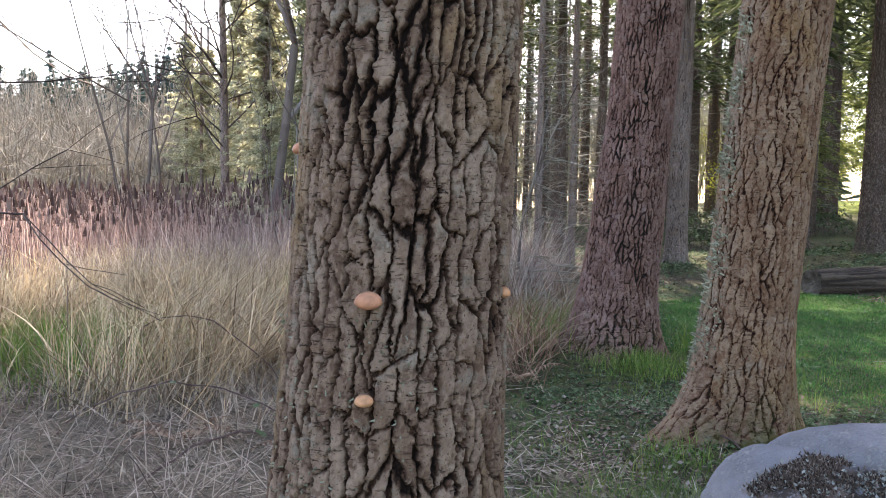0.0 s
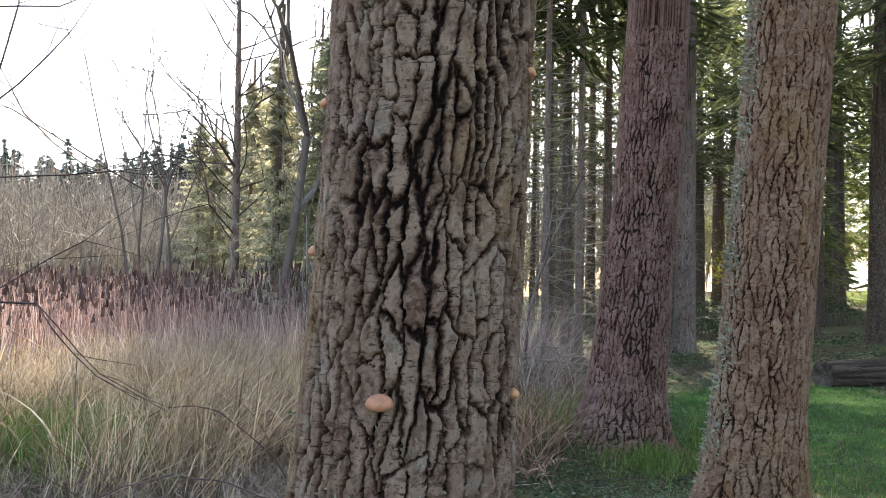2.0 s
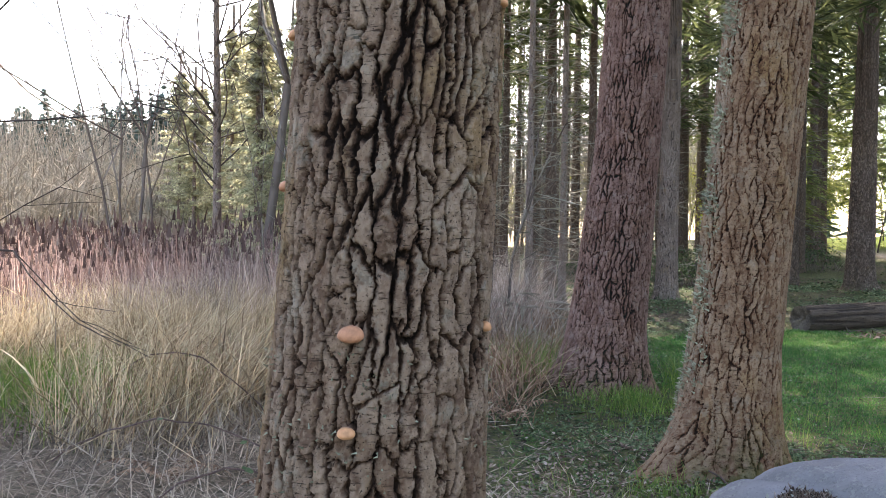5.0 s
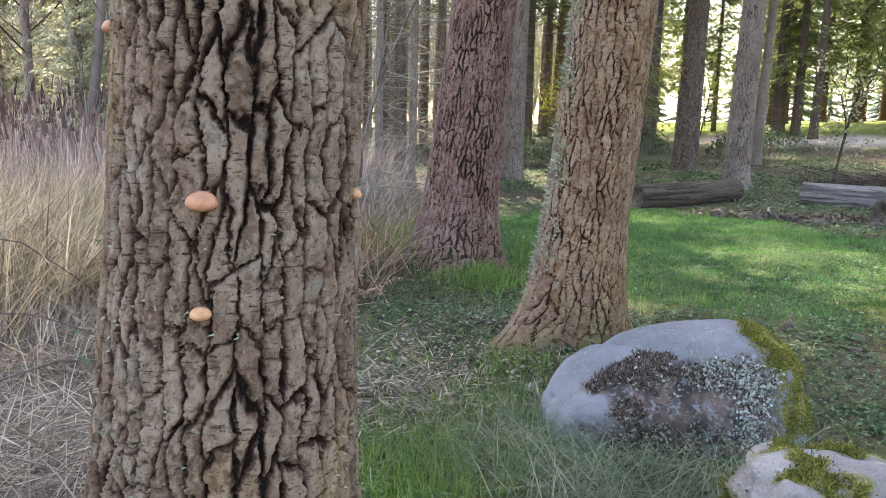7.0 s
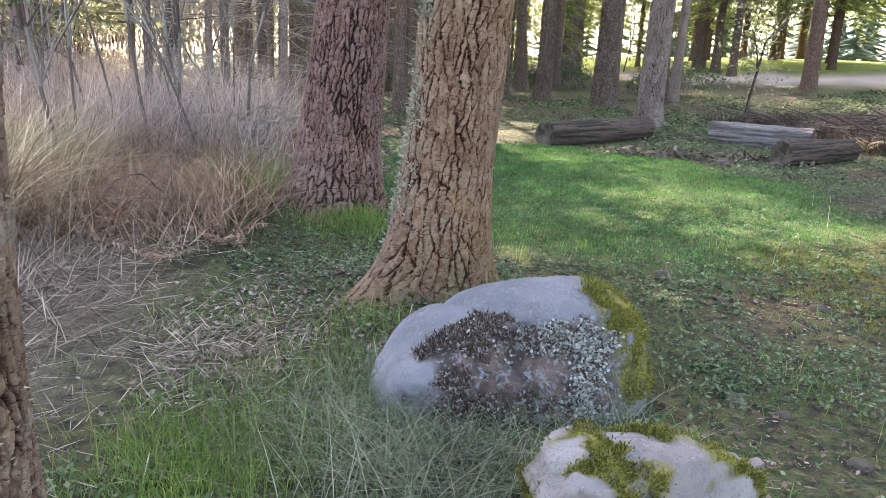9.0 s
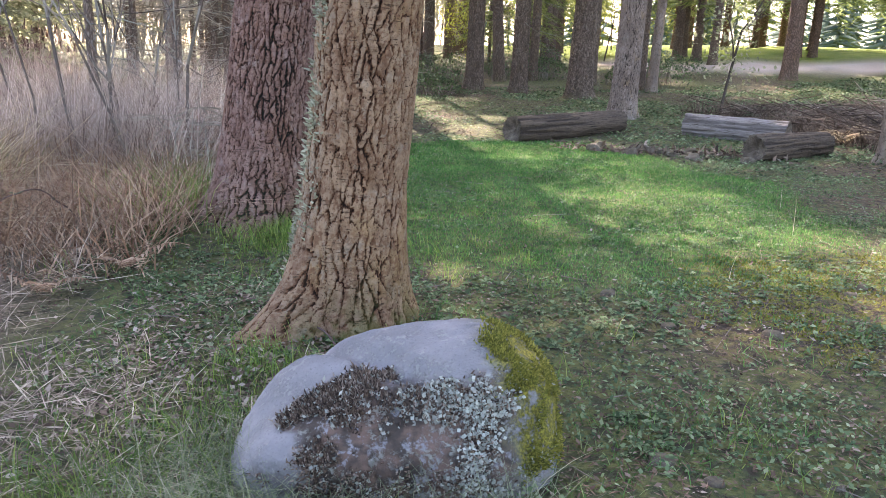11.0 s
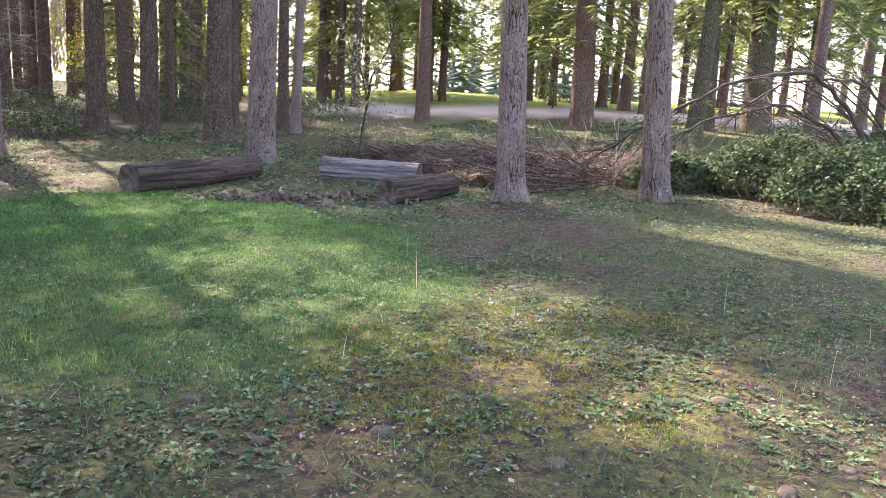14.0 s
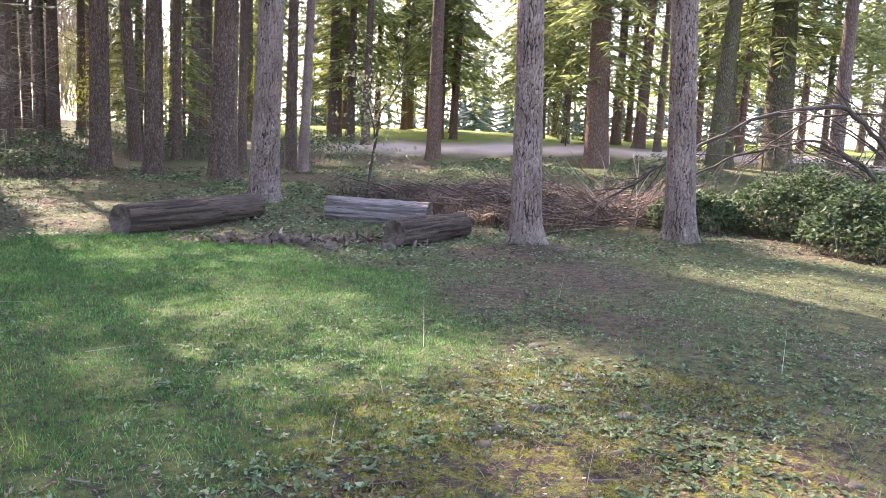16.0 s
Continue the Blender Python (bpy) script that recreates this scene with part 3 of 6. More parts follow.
def leaves(pos, size, tilt=0.6, aspect=0.55, az=None):
    """Flat pointed leaves, a diamond each, tilted at random."""
    pos = np.asarray(pos, float)
    n = len(pos)
    size = np.broadcast_to(np.asarray(size, float), (n,))
    az = RNG.uniform(0, 6.283, n) if az is None else az
    pit = RNG.normal(0, tilt, n)
    rol = RNG.normal(0, tilt, n)
    d = np.stack([np.cos(az) * np.cos(pit), np.sin(az) * np.cos(pit), np.sin(pit)], -1)
    s = np.stack([-np.sin(az) * np.cos(rol), np.cos(az) * np.cos(rol), np.sin(rol)], -1)
    d, s = d * size[:, None], s * (size * aspect * 0.5)[:, None]
    V = np.stack([pos, pos + 0.45 * d + s, pos + d, pos + 0.45 * d - s], 1).reshape(-1, 3)
    F = np.arange(n * 4).reshape(n, 4)
    return V, F


def sticks(p0, p1, r0, r1, sides=3):
    """Tapered rods from p0 to p1."""
    p0, p1 = np.asarray(p0, float), np.asarray(p1, float)
    n = len(p0)
    r0, r1 = (np.broadcast_to(np.asarray(q, float), (n,)) for q in (r0, r1))
    d = p1 - p0
    d = d / np.maximum(np.linalg.norm(d, axis=1, keepdims=True), 1e-6)
    ref = np.where(np.abs(d[:, 2:3]) > 0.9, np.array([[1.0, 0, 0]]), np.array([[0, 0, 1.0]]))
    a = np.cross(d, ref)
    a /= np.maximum(np.linalg.norm(a, axis=1, keepdims=True), 1e-6)
    b = np.cross(d, a)
    ang = np.arange(sides) * 2 * math.pi / sides
    ring = a[:, None] * np.cos(ang)[None, :, None] + b[:, None] * np.sin(ang)[None, :, None]
    V = np.concatenate([p0[:, None] + ring * r0[:, None, None], p1[:, None] + ring * r1[:, None, None]], 1).reshape(-1, 3)
    base = (np.arange(n) * sides * 2)[:, None]
    j = np.arange(sides)[None, :]
    j2 = (j + 1) % sides
    F = np.stack([base + j, base + j2, base + sides + j2, base + sides + j], -1).reshape(-1, 4)
    return V, F


def join(parts):
    Vs, Fs, o = [], [], 0
    for V, F in parts:
        Vs.append(V)
        Fs.append(F + o)
        o += len(V)
    return np.concatenate(Vs), np.concatenate(Fs)


def scatter(n, x0, x1, y0, y1, keep=None):
    """Random places on the ground inside a box, thinned by keep(x, y)."""
    x, y = RNG.uniform(x0, x1, n), RNG.uniform(y0, y1, n)
    if keep is not None:
        m = RNG.uniform(0, 1, n) < keep(x, y)
        x, y = x[m], y[m]
    return np.stack([x, y, terrain(x, y)], -1)


def stuff(name, VF, mat, label, category, smooth=False):
    ob = mesh_np(name, VF[0], VF[1], mat, smooth=smooth)
    return tagged(ob, label, category, "", "stuff")


# ---- the ground ----
def lawn_mask(x, y):
    a = (x - 4.6) * 0.30 + (y - 9.0) * 0.954
    c = (x - 4.6) * 0.954 - (y - 9.0) * 0.30
    wob = 0.35 * (fbm(x * 0.8, y * 0.8, 2.0, 21, 3) - 0.5) * 2
    q = (a / 4.7) ** 2 + (c / 2.9) ** 2
    return smooth01(1.25, 0.75, q + wob)


def straw_mask(x, y):
    edge = -0.85 + 0.17 * (y - 1.0) - 0.7 * smooth01(5.0, 8.0, y)
    return smooth01(0.6, -0.6, x - edge + 0.8 * (fbm(x * 0.9, y * 0.9, 7.0, 23, 3) - 0.5)) * smooth01(34, 20, y)


def mossy_mask(x, y):
    q = ((x - 5.6) / 1.9) ** 2 + ((y - 4.1) / 1.3) ** 2
    return np.clip(0.25 + 0.75 * smooth01(1.6, 0.4, q + 0.6 * (fbm(x * 1.1, y * 1.1, 4.0, 25, 3) - 0.5)), 0, 1) * (1 - 0.7 * straw_mask(x, y))


def road_mask(x, y):
    s = 0.62 * x + 0.78 * y
    wob = 1.5 * (fbm(x * 0.2, y * 0.2, 2.0, 27, 2) - 0.5)
    return smooth01(37.5, 38.5, s + wob) * smooth01(43.5, 42.5, s + wob) * smooth01(16, 19, x)


def field_mask(x, y):
    s = 0.62 * x + 0.78 * y
    return smooth01(43.0, 45.0, s) * smooth01(14, 18, x)


def make_ground():
    def axis(lo, hi, step, far):
        core = np.arange(lo, hi + step / 2, step)
        out, d, v = [], step, hi
        while v < far:
            d *= 1.25
            v += d
            out.append(v)
        neg, d, v = [], step, lo
        while v > -far:
            d *= 1.25
            v -= d
            neg.append(v)
        return np.concatenate([neg[::-1], core, out])
    xs, ys = axis(-6, 17, 0.11, 900), axis(-2, 20, 0.11, 900)
    X, Y = np.meshgrid(xs, ys)
    Z = terrain(X, Y)
    near = smooth01(24, 14, np.hypot(X - 3, Y - 5))
    Z = Z + near * (0.035 * (fbm(X * 5, Y * 5, 0.5, 41, 4) - 0.5) + 0.02 * (fbm(X * 14, Y * 14, 0.5, 42, 2) - 0.5))
    nx, ny = len(xs), len(ys)
    i = (np.arange(ny - 1)[:, None] * nx + np.arange(nx - 1)[None, :]).ravel()
    F = np.stack([i, i + 1, i + nx + 1, i + nx], -1)
    V = np.stack([X, Y, Z], -1).reshape(-1, 3)
    x, y = V[:, 0], V[:, 1]
    ob = mesh_np("ground", V, F, M_GROUND, attrs={
        "lawn": np.clip(lawn_mask(x, y) + 0.8 * smooth01(0.27, 0.52, fbm(x * 0.5, y * 0.5, 1.0, 51, 3)), 0, 1),
        "mossy": mossy_mask(x, y), "straw": straw_mask(x, y), "road": road_mask(x, y), "field": field_mask(x, y)})
    return tagged(ob, "forest floor of soil, litter, moss and shaded lawn", "ground", "", "structure")


make_ground()


# ---- the three great trunks ----
def zs_dense(lo, hi, n, top, m):
    return np.concatenate([np.linspace(lo, hi, n), np.linspace(hi, top, m)[1:]])


def great_tree(at, line, mat, nu, zs, depth, cells, seed, label, **kw):
    x, y = at
    foot = float(terrain(x, y)) - 0.05
    t = empty("conifer_tree", (x, y, foot), label, "tree", "conifers of the wood")
    rel = [(z - foot, lx - x, ly - y, r) for z, lx, ly, r in line]
    trunk_mesh("trunk", rel, mat, nu, np.asarray(zs) - foot, depth, cells, seed, parent=t, **kw)
    return t


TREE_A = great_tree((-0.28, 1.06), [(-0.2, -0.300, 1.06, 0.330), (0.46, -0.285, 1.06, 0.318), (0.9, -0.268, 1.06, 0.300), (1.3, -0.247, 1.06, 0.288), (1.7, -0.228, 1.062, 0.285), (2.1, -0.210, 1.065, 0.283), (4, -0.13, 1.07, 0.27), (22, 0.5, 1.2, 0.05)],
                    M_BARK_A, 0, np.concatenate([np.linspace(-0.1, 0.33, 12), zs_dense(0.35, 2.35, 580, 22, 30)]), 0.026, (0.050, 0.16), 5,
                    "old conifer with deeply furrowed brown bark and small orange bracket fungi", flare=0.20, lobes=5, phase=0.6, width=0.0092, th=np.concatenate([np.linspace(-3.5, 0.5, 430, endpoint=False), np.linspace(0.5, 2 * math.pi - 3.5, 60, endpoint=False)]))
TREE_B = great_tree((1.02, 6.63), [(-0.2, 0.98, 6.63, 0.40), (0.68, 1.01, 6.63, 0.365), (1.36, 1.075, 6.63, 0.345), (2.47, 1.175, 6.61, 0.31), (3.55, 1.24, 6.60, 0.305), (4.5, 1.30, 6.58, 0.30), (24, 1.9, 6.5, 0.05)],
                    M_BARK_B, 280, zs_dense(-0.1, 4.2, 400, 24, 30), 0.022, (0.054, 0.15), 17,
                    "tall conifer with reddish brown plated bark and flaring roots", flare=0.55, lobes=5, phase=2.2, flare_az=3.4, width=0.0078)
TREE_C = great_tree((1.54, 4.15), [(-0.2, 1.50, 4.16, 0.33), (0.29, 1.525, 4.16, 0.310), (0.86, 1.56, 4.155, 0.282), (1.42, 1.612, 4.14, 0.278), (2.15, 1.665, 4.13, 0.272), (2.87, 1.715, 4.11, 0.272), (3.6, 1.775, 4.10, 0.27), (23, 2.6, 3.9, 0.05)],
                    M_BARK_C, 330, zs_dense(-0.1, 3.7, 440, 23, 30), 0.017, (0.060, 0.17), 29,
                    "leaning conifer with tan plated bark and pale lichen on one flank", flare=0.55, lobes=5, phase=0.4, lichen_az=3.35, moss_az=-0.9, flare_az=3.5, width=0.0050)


# ---- crowns and dead branches, a few kinds shared by many trees ----
def crown_mesh(name, mat, z0, z1, spread, nb, ns, seed, droop=0.35, leaf=0.34):
    g = np.random.default_rng(seed)
    t = g.uniform(0, 1, nb) ** 0.9
    z = z0 + (z1 - z0) * t
    L = spread * (1.05 - t) ** 0.75 * g.uniform(0.6, 1.1, nb)
    az = g.uniform(0, 6.283, nb)
    k = np.linspace(0.10, 1, ns)[None, :]
    x = np.cos(az)[:, None] * L[:, None] * k
    y = np.sin(az)[:, None] * L[:, None] * k
    zz = z[:, None] + L[:, None] * (0.18 * k - droop * k ** 2)
    P = np.stack([x, y, zz], -1)
    parts = []
    for side in (-1, 1):
        for rep in range(2):
            a = az[:, None] + side * g.uniform(0.4, 1.25, (nb, ns))
            ln = 1.15 * leaf * g.uniform(0.5, 1.25, (nb, ns)) * (1.25 - 0.6 * k)
            dz = -g.uniform(0.05, 0.75, (nb, ns))
            D = np.stack([np.cos(a) * ln, np.sin(a) * ln, dz * ln], -1)
            up = np.stack([-np.sin(a) * 0.07 * ln / leaf * 0.45, np.cos(a) * 0.07 * ln / leaf * 0.45, g.uniform(-0.05, 0.05, (nb, ns))], -1)
            jit = g.normal(0, 0.05, P.shape)
            A = P + jit
            V = np.stack([A, A + 0.5 * D + up, A + D, A + 0.5 * D - up], 2).reshape(-1, 3)
            parts.append((V, np.arange(len(V)).reshape(-1, 4)))
    parts.append(sticks(P[:, 0] * np.array([0.0, 0.0, 1.0]), P[:, ns // 2], 0.03, 0.018))
    parts.append(sticks(P[:, ns // 2], P[:, -1], 0.018, 0.005))
    V, F = join(parts)
    ob = mesh_np(name, V, F, mat, smooth=False)
    me = ob.data
    bpy.data.objects.remove(ob)
    return me


def dead_mesh(name, mat, z0, z1, n, length, seed, twigs=4, thick=0.014):
    g = np.random.default_rng(seed)
    z = g.uniform(z0, z1, n)
    az = g.uniform(0, 6.283, n)
    L = length * g.uniform(0.25, 1.0, n)
    up = g.uniform(-0.35, 0.25, n)
    d = np.stack([np.cos(az), np.sin(az), up], -1)
    p0 = np.stack([0 * z, 0 * z, z], -1)
    p1 = p0 + d * (L * 0.5)[:, None]
    d2 = d + g.normal(0, 0.22, d.shape)
    p2 = p1 + d2 * (L * 0.5)[:, None]
    parts = [sticks(p0, p1, thick, thick * 0.6), sticks(p1, p2, thick * 0.6, thick * 0.2)]
    for k in range(twigs):
        f = g.uniform(0.3, 1.0, n)[:, None]
        q0 = p1 + (p2 - p1) * f if k % 2 else p0 + (p1 - p0) * (0.4 + 0.6 * f)
        q1 = q0 + (d * 0.5 + g.normal(0, 0.6, d.shape)) * (L * g.uniform(0.15, 0.4, n))[:, None]
        parts.append(sticks(q0, q1, thick * 0.4, thick * 0.15))
    V, F = join(parts)
    ob = mesh_np(name, V, F, mat, smooth=False)
    me = ob.data
    bpy.data.objects.remove(ob)
    return me


CROWN_HIGH = [crown_mesh("crown", M_NEEDLE, 6.8 + k * 0.8, 21, 4.1, 72, 9, 60 + k, leaf=0.75) for k in range(3)]
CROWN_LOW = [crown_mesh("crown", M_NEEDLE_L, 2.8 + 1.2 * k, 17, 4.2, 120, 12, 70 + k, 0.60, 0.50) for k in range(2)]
CROWN_MID = [crown_mesh("crown", M_NEEDLE, 7.5 + 1.2 * k, 19, 2.2, 28, 7, 80 + k, 0.40, 0.55) for k in range(2)]
CROWN_OLIVE = [crown_mesh("crown", M_NEEDLE_O, 0.8 + 0.6 * k, 11, 3.0, 130, 20, 90 + k, 0.35, 0.17) for k in range(2)]
CROWN_LARCH = [crown_mesh("crown", M_LARCH, 0.6 + 0.5 * k, 10, 2.0, 120, 18, 95 + k, 0.15, 0.15) for k in range(2)]
DEAD = [dead_mesh("branchwork", M_TWIG, 1.6, 10.5, 46, 1.7, 100 + k) for k in range(3)]
DEAD_DENSE = [dead_mesh("branchwork", M_TWIG_PALE if k else M_TWIG_LICHEN, 0.8, 9.5, 75, 2.1, 110 + k, 5, 0.015) for k in range(2)]
DEAD_FEW = [dead_mesh("branchwork", M_TWIG, 3.0, 10.0, 16, 1.2, 120, 3)]


def add_shared(name, me, parent, rz, s=1.0):
    ob = new(name, me)
    ob.parent = parent
    ob.rotation_euler = (0, 0, rz)
    ob.scale = (s, s, s)
    ob["kind"] = "stuff"
    return ob


COUNT = [0]


def conifer(x, y, diam, mat, crown=None, dead=None, lean=0.0, lean_y=0.0, fine=False, label="", height=21.0, moss_az=None, crown_scale=None):
    COUNT[0] += 1
    k = COUNT[0]
    foot = float(terrain(x, y)) - 0.06
    t = empty("conifer_tree", (x, y, foot), label or "straight conifer with brown scaly bark and bare lower branches", "tree", "conifers of the wood")
    r = diam / 2
    line = [(0, 0, 0, r * 1.06), (1.5, 1.5 * lean, 1.5 * lean_y, r), (5, 5 * lean, 5 * lean_y, r * 0.86), (height, height * lean * 0.8, height * lean_y, 0.05)]
    if fine:
        trunk_mesh("trunk", line, mat, 110, np.concatenate([np.linspace(-0.1, 5.5, 230), np.linspace(5.5, height, 24)[1:]]), 0.030 * diam / 0.5, (0.075, 0.26), 200 + k, width=0.0095, flare=0.40, lobes=5, phase=k * 1.3, parent=t, moss_az=moss_az)
    else:
        trunk_mesh("trunk", line, mat, 20, np.concatenate([np.linspace(-0.1, 1.0, 10), np.linspace(1.0, height, 22)[1:]]), 0, (1, 1), 200 + k, flare=0.30, lobes=5, phase=k * 1.3, parent=t)
    if crown is not None:
        add_shared("crown", crown, t, k * 2.1, crown_scale or height / 21)
    if dead is not None:
        add_shared("branchwork", dead, t, k * 1.7)
    return t


# ---- the wood: measured trees ----
GREY = "conifer with pale grey furrowed bark standing by the old logs"
conifer(9.33, 17.36, 0.60, M_BARK_G, CROWN_HIGH[0], DEAD_FEW[0], 0.028, 0, True, GREY, 22)
conifer(10.45, 23.05, 0.74, M_BARK_FAR, CROWN_HIGH[1], DEAD_FEW[0], 0.018, 0, True, "stout conifer with brown furrowed bark and mossy foot", 23)
conifer(7.78, 26.2, 0.58, M_BARK_FAR, CROWN_HIGH[2], DEAD[0], 0.0, 0, True)
conifer(8.95, 24.7, 0.52, M_BARK_FAR, CROWN_HIGH[0], DEAD[1], 0.004, 0, True)
conifer(9.95, 30.6, 0.46, M_BARK_FAR, CROWN_HIGH[1], DEAD[2], -0.07)
conifer(4.14, 20.1, 0.54, M_BARK_G, CROWN_HIGH[1], DEAD_FEW[0], 0.012, 0, True, "pale trunk of a conifer with flaring roots in moss", 22)
conifer(3.48, 20.9, 0.38, M_BARK_FAR, CROWN_MID[0], DEAD_DENSE[0])
conifer(11.07, 10.52, 0.46, M_BARK_G, CROWN_HIGH[0], None, -0.030, 0.026, True, GREY, 21)
conifer(14.3, 9.85, 0.50, M_BARK_G, CROWN_HIGH[1], None, -0.042, 0.05, True, GREY, 22)
conifer(21.6, 28.1, 0.60, M_BARK_RED, CROWN_HIGH[1], DEAD_FEW[0], -0.01)
conifer(26.2, 22.9, 0.95, M_BARK_RED, CROWN_LOW[0], DEAD[0], -0.02, 0.03, False, "massive red-barked conifer beside the track", 24)
conifer(32.0, 18.4, 1.15, M_BARK_MOSSY, CROWN_LOW[1], DEAD[1], -0.015, 0.03, False, "massive conifer trunk coated in green moss", 25)
conifer(30.3, 19.6, 0.55, M_BARK_MOSSY, CROWN_HIGH[0], DEAD[2], -0.02, 0.02)
conifer(27.4, 18.2, 0.62, M_BARK_MOSSY, CROWN_HIGH[2], DEAD[1], 0.03, -0.03, False, "leaning conifer with moss-grown bark")
conifer(13.2, 28.6, 0.31, M_BARK_FAR, CROWN_MID[0], DEAD[1])
conifer(14.1, 26.3, 0.41, M_BARK_FAR, CROWN_HIGH[0], DEAD[0])
conifer(14.2, 25.5, 0.35, M_BARK_G, CROWN_MID[1], DEAD[2], 0.03)
conifer(7.4, 43.6, 0.85, M_BARK_FAR, CROWN_HIGH[1], DEAD_DENSE[0])
conifer(9.0, 47.0, 0.35, M_BARK_FAR, CROWN_MID[0], DEAD_DENSE[1])
conifer(8.6, 39.4, 0.56, M_BARK_FAR, CROWN_HIGH[0], DEAD_DENSE[0])
conifer(11.5, 48.5, 0.44, M_BARK_FAR, CROWN_MID[1], DEAD_DENSE[1])
conifer(12.1, 49.5, 0.44, M_BARK_FAR, CROWN_HIGH[2], DEAD_DENSE[0])
conifer(14.7, 42.0, 0.50, M_BARK_FAR, CROWN_MID[0], DEAD[1])
conifer(15.2, 39.3, 0.48, M_BARK_FAR, CROWN_HIGH[1], DEAD[2], 0.01)
conifer(16.0, 40.5, 0.44, M_BARK_FAR, CROWN_MID[1], DEAD[0])
conifer(19.7, 44.3, 0.42, M_BARK_FAR, CROWN_MID[0], DEAD[2])
conifer(22.5, 39.2, 0.48, M_BARK_FAR, CROWN_MID[1], DEAD[0])
conifer(23.0, 38.0, 0.47, M_BARK_FAR, CROWN_LOW[0], DEAD[1])
conifer(22.5, 35.5, 0.42, M_BARK_FAR, CROWN_MID[1], DEAD[2], 0.01)
conifer(36.0, 30.5, 0.55, M_BARK_RED, CROWN_HIGH[1], DEAD[0])
conifer(35.0, 28.0, 0.62, M_BARK_RED, CROWN_HIGH[0], DEAD[1], 0.03)
conifer(34.0, 26.0, 0.36, M_BARK_FAR, CROWN_MID[0], DEAD[2])
conifer(37.0, 21.5, 0.50, M_BARK_MOSSY, CROWN_MID[1], DEAD[1], 0.01)
conifer(40.5, 18.0, 0.55, M_BARK_FAR, CROWN_HIGH[2], DEAD[0])
conifer(29.0, 14.5, 0.50, M_BARK_FAR, CROWN_HIGH[0], DEAD[2])
conifer(12.6, 49.0, 0.8, M_BARK_FAR, CROWN_HIGH[0], DEAD_DENSE[1], 0.02)
conifer(14.1, 37.1, 0.46, M_BARK_FAR, CROWN_HIGH[1], DEAD[0], 0.02)
for lx, ly, ld in ((18.2, 41.0, 0.5), (12.4, 40.0, 0.42), (10.6, 44.0, 0.46)):
    conifer(lx, ly, ld, M_BARK_FAR, CROWN_HIGH[COUNT[0] % 3], DEAD[COUNT[0] % 3], 0.01)
conifer(11.5, 30.9, 0.35, M_BARK_FAR, CROWN_MID[1], DEAD_DENSE[0])
# low-boughed conifers beyond the track, their light needles coloured to look sunlit
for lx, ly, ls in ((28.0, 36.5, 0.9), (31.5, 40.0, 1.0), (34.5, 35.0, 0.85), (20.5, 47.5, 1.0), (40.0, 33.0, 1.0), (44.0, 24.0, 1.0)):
    conifer(lx, ly, 0.42 * ls, M_BARK_RED, CROWN_LOW[COUNT[0] % 2], None, 0, 0, False, "conifer with low drooping boughs tinted as if sunlit beyond the track", 19 * ls)

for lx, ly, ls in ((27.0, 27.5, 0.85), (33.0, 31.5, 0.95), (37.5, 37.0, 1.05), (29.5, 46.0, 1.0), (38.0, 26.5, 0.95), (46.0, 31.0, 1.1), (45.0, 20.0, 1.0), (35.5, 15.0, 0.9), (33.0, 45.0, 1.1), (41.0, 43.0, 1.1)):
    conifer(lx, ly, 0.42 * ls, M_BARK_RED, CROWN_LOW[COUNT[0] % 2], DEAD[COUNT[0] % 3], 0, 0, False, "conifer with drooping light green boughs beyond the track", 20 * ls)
for lx, ly, ls in ((21.0, 43.5, 0.9), (18.8, 47.5, 1.0), (24.5, 55.0, 1.1), (13.2, 35.5, 0.5), (15.8, 41.0, 0.6), (11.2, 37.0, 0.5)):
    conifer(lx, ly, 0.3 * ls, M_BARK_FAR, CROWN_LOW[COUNT[0] % 2], None, 0, 0, False, "young conifer with low green boughs in the stand", 20 * ls)
back = np.random.default_rng(15)
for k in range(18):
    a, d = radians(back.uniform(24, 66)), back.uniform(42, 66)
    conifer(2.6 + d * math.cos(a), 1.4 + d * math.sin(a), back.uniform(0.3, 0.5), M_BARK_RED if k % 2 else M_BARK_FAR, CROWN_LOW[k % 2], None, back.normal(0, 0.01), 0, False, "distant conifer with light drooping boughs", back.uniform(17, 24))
# slim trees at the near edge of the stand
for lx, ly, ld in ((-1.59, 20.3, 0.19), (-0.39, 23.6, 0.26), (-2.27, 19.6, 0.16), (0.35, 17.2, 0.18), (-0.75, 15.2, 0.16), (2.3, 22.5, 0.28), (1.3, 19.8, 0.2), (-1.9, 13.6, 0.14), (-2.9, 22.5, 0.2)):
    conifer(lx, ly, ld, M_BARK_G if COUNT[0] % 3 == 0 else M_BARK_FAR, CROWN_HIGH[COUNT[0] % 3], DEAD_DENSE[COUNT[0] % 2], 0, 0, False, "slim conifer with a dead lichen-grey skirt of branches", 19, crown_scale=1.25)

